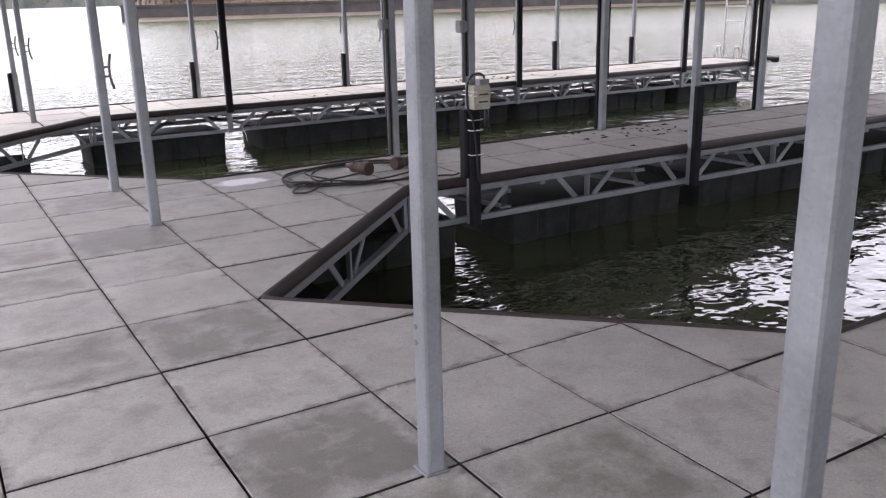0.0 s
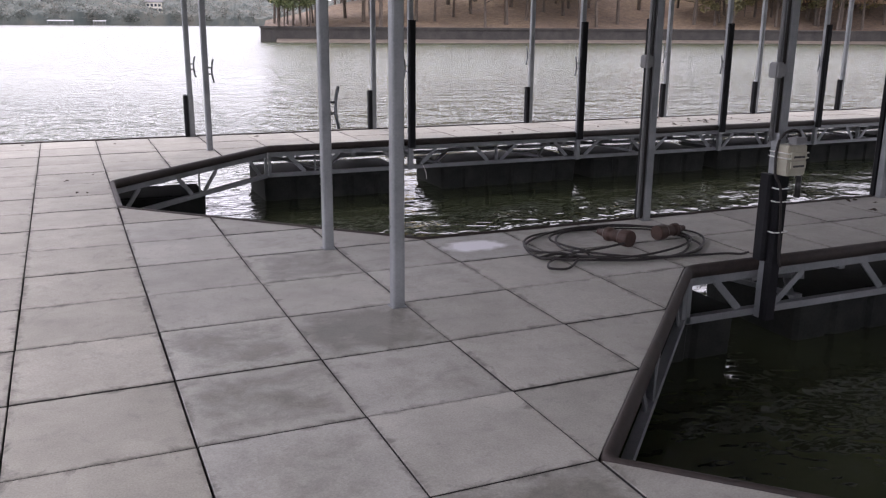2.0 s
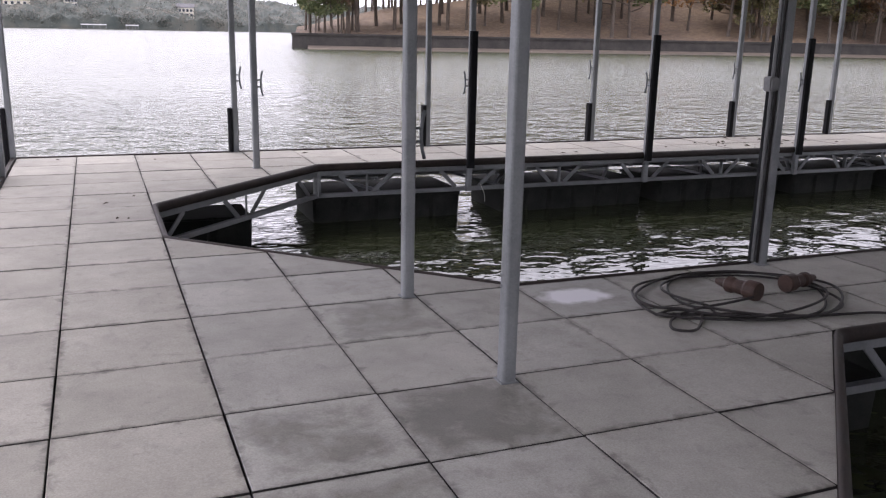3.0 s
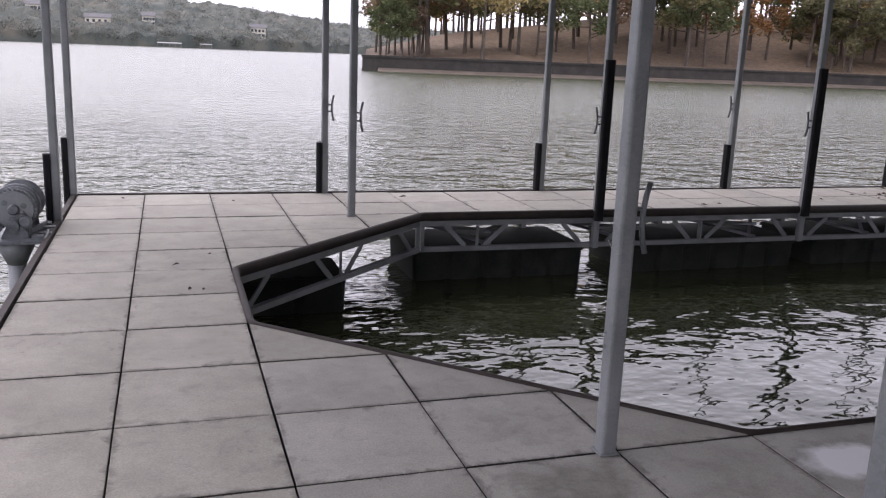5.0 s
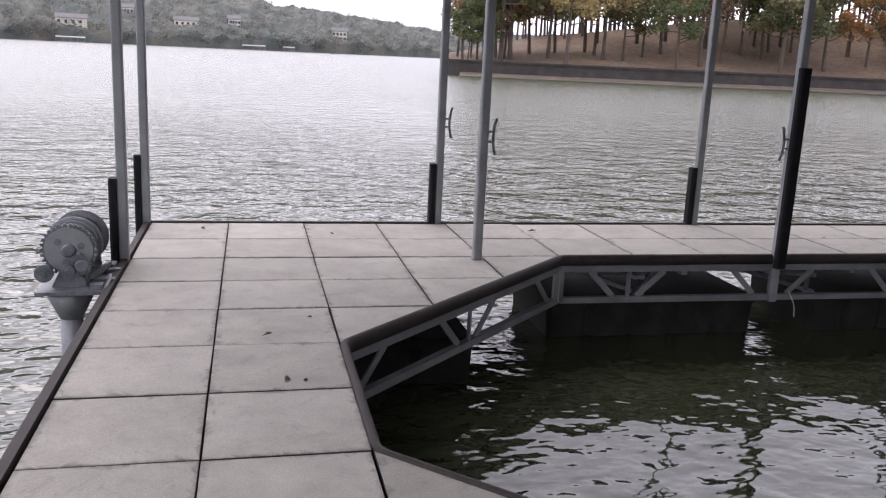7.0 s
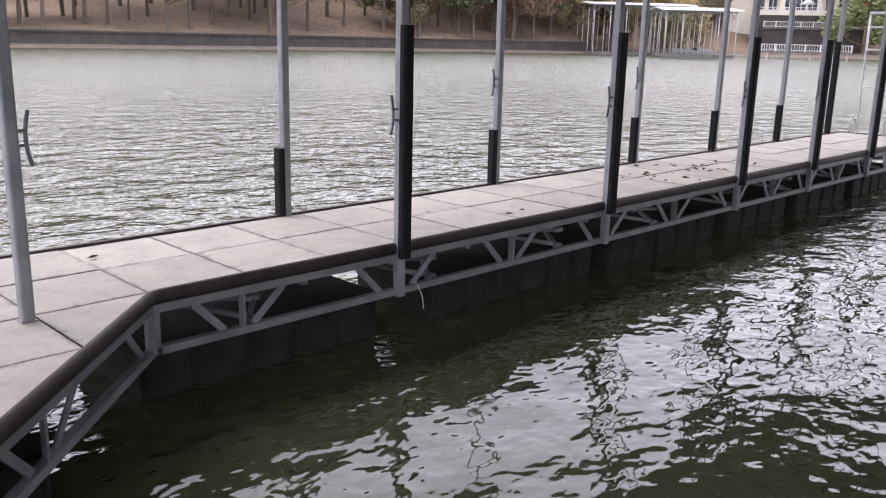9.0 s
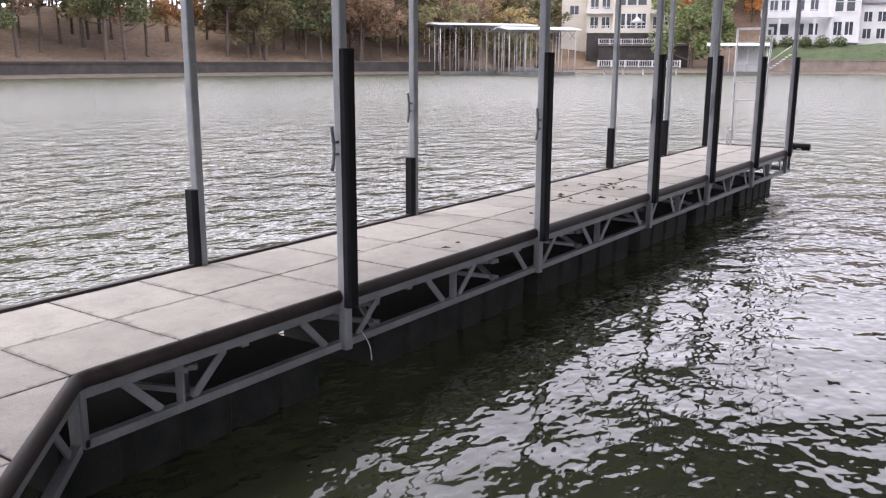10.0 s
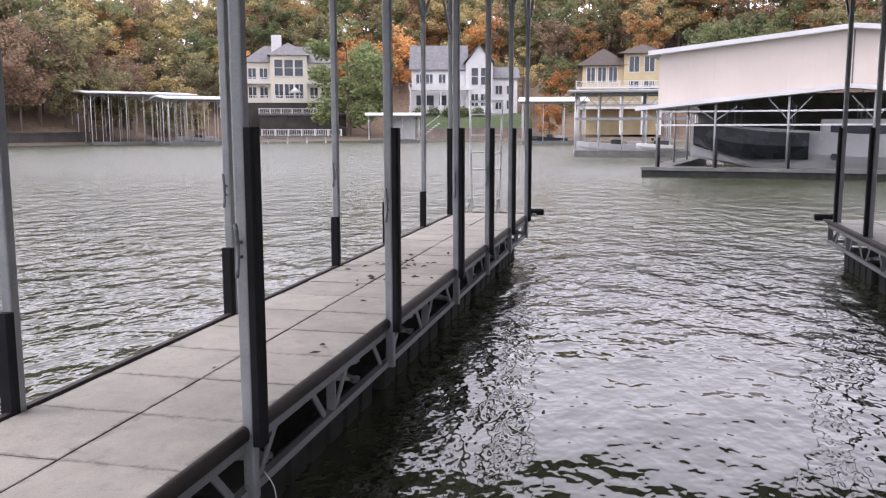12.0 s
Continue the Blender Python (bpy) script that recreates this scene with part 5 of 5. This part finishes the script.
for y in (-0.02, 0.48):
    bm = bmesh.new()
    out = [(-0.1, 0.0), (0.09, 0.0), (0.085, 0.05), (0.04, 0.085), (0.03, 0.15), (-0.03, 0.15)] if y < 0 else [(-0.12, 0.0), (0.1, 0.0), (0.09, 0.12), (0.03, 0.25), (-0.05, 0.25), (-0.11, 0.1)]
    a = [bm.verts.new((x, y - 0.007, z)) for x, z in out]
    b = [bm.verts.new((x, y + 0.007, z)) for x, z in out]
    bm.faces.new(a)
    bm.faces.new(b[::-1])
    for k in range(6):
        bm.faces.new([a[k - 1], a[k], b[k], b[k - 1]])
    part("side_plate", bm, M_CAST, winch)
for a in (20, 140, 260):
    bm = bmesh.new()
    o = Vector((-0.01 + 0.075 * math.cos(radians(a)), 0.028, 0.21 + 0.075 * math.sin(radians(a))))
    turned(bm, o, o + Vector((0, 1, 0)), [(0, 0.004), (0.0, 0.022), (0.008, 0.022), (0.012, 0.01)], 14)
    part("flange_boss", bm, M_CAST, winch)
bm = bmesh.new()
turned(bm, (0.07, -0.035, 0.125), (0.07, 1, 0.125), [(0, 0.01), (0.0, 0.03), (0.004, 0.04), (0.022, 0.04), (0.026, 0.015), (0.06, 0.015)], 18)
for k in range(14):
    a = 2 * math.pi * k / 14
    o = Vector((math.cos(a), 0, math.sin(a)))
    c = Vector((0.07, -0.022, 0.125))
    bar(bm, c + o * 0.036, c + o * 0.05, 0.01, 0.018)
part("ratchet_wheel", bm, M_CAST, winch)
for y in (0.1, 0.34):
    bm = bmesh.new()
    bar(bm, (0.02, y, 0.012), (0.23, y, 0.012), 0.06, 0.018)
    part("mounting_lug", bm, M_CAST, winch)
bm = bmesh.new()
tube(bm, [(0.09, 0.0, 0.0), (0.1, 0.0, 0.1), (0.06, 0.0, 0.18), (0.05, -0.01, 0.2)], 0.014)
part("pawl", bm, M_CAST, winch)

# coiled shore-power cable with its two plugs
hc = thing("power_cable", "coiled black rubber shore-power cable lying on the deck", "cable", m=pose(2.95, 1.85, 0))
crng = random.Random(3)
pts = []
loops = [(-0.1, 0.02, 0.57, 0.44, 0), (0.2, 0.0, 0.56, 0.43, 0), (-0.07, 0.03, 0.52, 0.4, 0), (0.17, -0.02, 0.55, 0.44, 0), (-0.12, 0.0, 0.58, 0.45, 0)]
for n, (cx, cy, a, b, ph) in enumerate(loops[:-1]):
    nx, ny, na, nb, nph = loops[n + 1]
    for k in range(44):
        t = k / 44
        ang = 2 * math.pi * t + 3.6
        w = 0.05 * math.sin(ang * 2 + 1.7 * n)
        x0, y0 = cx + (nx - cx) * t + (a + (na - a) * t + w) * math.cos(ang), cy + (ny - cy) * t + (b + (nb - b) * t - 0.6 * w) * math.sin(ang)
        pts.append((x0, y0, 0.01 + 0.009 * (n % 3) + 0.006 * math.sin(ang * 2 + n)))


def smooth_line(p, n=8):
    out = []
    for k in range(len(p) - 1):
        p0, p1, p2, p3 = (Vector(p[max(0, min(len(p) - 1, k + q))]) for q in (-1, 0, 1, 2))
        for s in range(n):
            t = s / n
            out.append(0.5 * (2 * p1 + (p2 - p0) * t + (2 * p0 - 5 * p1 + 4 * p2 - p3) * t * t + (3 * p1 - p0 - 3 * p2 + p3) * t ** 3))
    return out + [Vector(p[-1])]


CR = 0.0075
bm = bmesh.new()
tube(bm, pts, CR, 7)
part("coil", bm, M_HOSE, hc)
bm = bmesh.new()
tube(bm, smooth_line([pts[0], (-0.5, -0.12, 0.012), (-0.4, -0.2, 0.01), (-0.52, -0.36, 0.01), (-0.62, -0.43, 0.01), (-0.7, -0.37, 0.01), (-0.6, -0.24, 0.012), (-0.4, -0.17, 0.022), (-0.2, -0.16, 0.03), (-0.02, -0.17, 0.05)]), CR, 7)
part("loose_end", bm, M_HOSE, hc)
bm = bmesh.new()
tube(bm, smooth_line([pts[-1], (-0.2, -0.3, 0.01), (0.1, -0.42, 0.01), (0.35, -0.47, 0.01), (0.52, -0.5, 0.01), (0.6, -0.55, 0.012), (0.63, -0.585, 0.03)]), CR, 7)
part("lead", bm, M_HOSE, hc)
for px, py, ang, s in ((0.06, -0.12, 105, 0.86), (0.34, -0.02, 12, 0.8)):
    bm = bmesh.new()
    d = Vector((math.cos(radians(ang)), math.sin(radians(ang)), 0))
    o = Vector((px, py, 0.066 * s))
    turned(bm, o, o + d, [(0, 0.02), (0.0, 0.062 * s), (0.012, 0.066 * s), (0.07, 0.064 * s), (0.09, 0.05 * s), (0.15, 0.046 * s), (0.17, 0.055 * s), (0.2, 0.055 * s), (0.22, 0.03), (0.28, 0.018)], 20)
    part("plug", bm, M_RUST, hc, "brown shore-power plug")


def meter_post(x, y, side):
    """Electrical fittings strapped to a dock post: junction box, conduit and socket box."""
    ob = thing("power_pedestal", "grey junction box with conduit strapped to a dock post", "electrical box", "dock electrics", m=pose(x, y, 0))
    bm = bmesh.new()
    box(bm, -0.106, -0.037, -0.036, 0.036, 1.12, 1.21)
    bmesh.ops.bevel(bm, geom=bm.edges[:], offset=0.008, segments=2, affect="EDGES")
    part("junction_box", bm, M_GREYBOX, ob)
    boxpart("box_cover", ob, M_GREYBOX, -0.1, -0.045, -0.042, -0.037, 1.13, 1.2)
    bm = bmesh.new()
    rod(bm, (-0.05, 0.014, 0.75 if side else 0.02), (-0.05, 0.014, 3.7), 0.013, None, 10)
    part("conduit", bm, M_GREYBOX, ob)
    bm = bmesh.new()
    rod(bm, (-0.046, -0.022, 0.8 if side else 0.02), (-0.046, -0.022, 3.6), 0.009, None, 8)
    part("cable", bm, M_HOSE, ob)
    if side:
        bm = bmesh.new()
        box(bm, -0.06, 0.085, -0.15, -0.037, 0.555, 0.735)
        bmesh.ops.bevel(bm, geom=bm.edges[:], offset=0.007, segments=2, affect="EDGES")
        sb = part("socket_box", bm, M_CREAM, ob, "cream plastic socket box")
        for z in (0.6, 0.655):
            boxpart("hinged_flap", sb, M_CREAM, -0.045, 0.07, -0.163, -0.151, z, z + 0.042)
            boxpart("slot", sb, M_BLACK, -0.03, 0.055, -0.1645, -0.1635, z + 0.008, z + 0.02)
        bm = bmesh.new()
        tube(bm, smooth_line([(0.05, -0.1, 0.735), (0.06, -0.1, 0.79), (0.02, -0.1, 0.82), (-0.05, -0.09, 0.8), (-0.075, -0.07, 0.72), (-0.07, -0.07, 0.56), (-0.045, -0.096, 0.48), (-0.02, -0.098, 0.3), (0.0, -0.098, 0.05), (0.02, -0.1, -0.02)], 5), 0.008)
        part("flex", bm, M_HOSE, ob)
        bm = bmesh.new()
        rod(bm, (0.06, -0.13, 0.42), (0.06, -0.13, 0.55), 0.02, 0.016, 10)
        part("plug", bm, M_BLACK, ob)
        boxpart("top_fitting", ob, M_GREYBOX, 0.0, 0.08, -0.14, -0.08, 0.737, 0.78)
        for z in (0.69, 0.66, 0.47, 0.39, 0.2):
            bm = bmesh.new()
            w, t = 0.053, 0.1
            tube(bm, [(-w, 0.04, z), (-w - 0.003, -t + 0.01, z), (-w + 0.02, -t, z), (w - 0.02, -t, z), (w + 0.003, -t + 0.01, z), (w, 0.04, z)] if z < 0.5 else [(-0.064, 0.0, z), (-0.066, -0.155, z), (0.09, -0.155, z), (0.092, 0.0, z)], 0.004, 6)
            part("strap", bm, M_STRAP, ob, "white tie strap")
    return ob


meter_post(PX[0] - 0.02, 1.155, True)
meter_post(PX[0] - 0.03, 2.395, False)

# swim ladder folded up at the end of the long finger
lad = thing("swim_ladder", "pale aluminium swim ladder folded up on the finger end", "ladder", m=pose(14.55, 8.05, 0))
for s in (-1, 1):
    bm = bmesh.new()
    tube(bm, [(-0.12, s * 0.24, 0.02), (-0.16, s * 0.24, 0.12), (-0.1, s * 0.24, 0.26), (-0.02, s * 0.24, 0.26), (0.02, s * 0.24, 0.1), (0.05, s * 0.24, 0.02), (0.09, s * 0.24, 0.1), (0.1, s * 0.25, 0.5), (0.12, s * 0.27, 1.3), (0.14, s * 0.28, 1.92)], 0.018, 8)
    part("rail", bm, M_ALU, lad)
for z in (0.75, 1.05, 1.35, 1.7):
    bm = bmesh.new()
    bar(bm, (0.12, -0.26, z), (0.12, 0.26, z), 0.07, 0.025)
    part("rung", bm, M_ALU, lad)
bm = bmesh.new()
bar(bm, (0.14, -0.29, 1.92), (0.14, 0.29, 1.92), 0.04, 0.04)
part("top_bar", bm, M_ALU, lad)

# frayed cord hanging from the truss beside a finger post
bm = bmesh.new()
tube(bm, smooth_line([(3.8, 7.295, -0.3), (3.82, 7.265, -0.36), (3.84, 7.255, -0.42), (3.845, 7.25, -0.5)], 5), 0.0035, 6)
solid("cord", bm, M_STRAP, "short pale frayed cord hanging from the dock truss", "cord")

# black corner rollers on the finger ends
for y in (7.2, 2.5):
    cr = thing("corner_bumper", "black rubber corner roller on the finger end", "bumper", "finger end bumpers", m=pose(14.74, y, 0))
    bm = bmesh.new()
    turned(bm, (0.06, -0.16, 0.02), (0.06, 1, 0.02), [(0, 0.03), (0.01, 0.055), (0.3, 0.055), (0.31, 0.03)], 18)
    part("roller", bm, M_BUMPER, cr)
    boxpart("bracket", cr, M_GALV_D, -0.1, 0.06, -0.03, 0.03, -0.03, 0.0)

# fallen leaves and twigs on the deck
lrng = random.Random(8)
spots = [(8.3 + lrng.gauss(0, 0.5), 7.75 + lrng.gauss(0, 0.2)) for _ in range(26)] + [(5.2, 7.5), (5.0, 7.48), (4.55, 7.95), (6.7, 7.7), (9.4, 8.0), (9.6, 7.6)] + \
        [(-0.35, 5.62), (-0.28, 5.0), (-0.2, 4.98), (-0.12, 5.9), (0.2, 8.1), (1.9, 8.2), (-0.8, 8.3)] + [(6.3 + lrng.gauss(0, 0.5), 2.0 + lrng.gauss(0, 0.25)) for _ in range(34)]
leaf_me = []
for k in range(3):
    bm = bmesh.new()
    n = 7
    ring = []
    for q in range(n):
        a = 2 * math.pi * q / n
        r = lrng.uniform(0.6, 1.2) * (1.5 if q in (0, n // 2) else 0.8)
        ring.append(bm.verts.new((0.02 * r * math.cos(a), 0.014 * r * math.sin(a), 0.003 + lrng.uniform(0, 0.008))))
    top = bm.verts.new((0, 0, 0.014))
    for q in range(n):
        bm.faces.new([ring[q - 1], ring[q], top])
    bm.faces.new(ring[::-1])
    leaf_me.append(mesh_of("dead_leaf", bm, M_DEBRIS))
for x, y in spots:
    if 2.5 < y < 7.2 and x > 0:
        continue
    y = min(8.45, max(7.4, y)) if x > 2 and y > 5 else (min(2.35, max(1.3, y)) if x > 2 else y)
    ob = new("dead_leaf", lrng.choice(leaf_me))
    ob.matrix_world = pose(x, y, 0.0, 0, 0, lrng.uniform(0, 360)) @ Matrix.Scale(lrng.uniform(0.8, 2.1), 4)
    tagged(ob, "small dark dead leaf lying on the concrete", "leaf", "fallen leaves")


# ---------------------------------------------------------------- deck panels
WETS = {(1, -2): M_WET, (1, -4): M_WET, (1, 1): M_WET, (0, 0): M_DAMP, (0, -1): M_SPOT, (1, 0): M_SPOT, (1, -3): M_SPOT, (0, -2): M_DAMP, (1, 3): M_DAMP, (3, 3): M_SALT,
        (2, 3): M_SPOT, (1, 4): M_SPOT, (0, -3): M_SPOT, (3, -5): M_SPOT, (2, -5): M_DAMP, (2, 4): M_DAMP, (0, 1): M_DAMP, (1, -5): M_WET, (2, 2): M_SPOT, (5, 3): M_SPOT,
        (1, 2): M_CONC, (4, 3): M_DAMP, (4, 2): M_SPOT}
prng = random.Random(21)
PANEL = {}


def panel_mesh(shape, material):
    key = (shape, material.name)
    if key not in PANEL:
        bm = bmesh.new()
        gap, side = 0.0058, 0.0036
        pts = [((x - 0.5) * G, (y - 0.5) * G) for x, y in SHAPES[shape]]
        cx, cy = sum(p[0] for p in pts) / len(pts), sum(p[1] for p in pts) / len(pts)
        ky = 1 - gap / (G / 2) if shape == "full" else 1 - gap / (G * 0.29)
        kx = 1 - side / (G / 2) if shape == "full" else ky
        prism(bm, [(cx + (x - cx) * kx, cy + (y - cy) * ky) for x, y in pts], -0.045, 0.0, 0.003)
        bm.normal_update()
        for f in bm.faces:
            if abs(f.normal.z) < 0.3 or len(f.verts) == 4 and max(v.co.z for v in f.verts) < -0.002:
                f.material_index = 1       # cast sides take the dark joint colour
        PANEL[key] = mesh_of("deck_panel", bm, (material, M_JOINT))
    return PANEL[key]


for i, j, s in CELLS:
    material = WETS.get((i, j)) or (M_CONC_W if (i < 0 or j > 5) else M_CONC)
    if s != "full" and material is not M_CONC_W:
        material = M_CONC
    wide = col_x(i + 1, j) - col_x(i, j)
    ob = new("deck_panel", panel_mesh(s, material))
    ob.parent = deck
    ob.matrix_world = pose(col_x(i, j) + wide / 2 + prng.uniform(-0.001, 0.001), (j + 0.5) * G + prng.uniform(-0.004, 0.004), prng.uniform(-0.003, 0.0015), 0, 0, prng.uniform(-0.25, 0.25)) @ Matrix.Scale(wide / G, 4, (1, 0, 0))
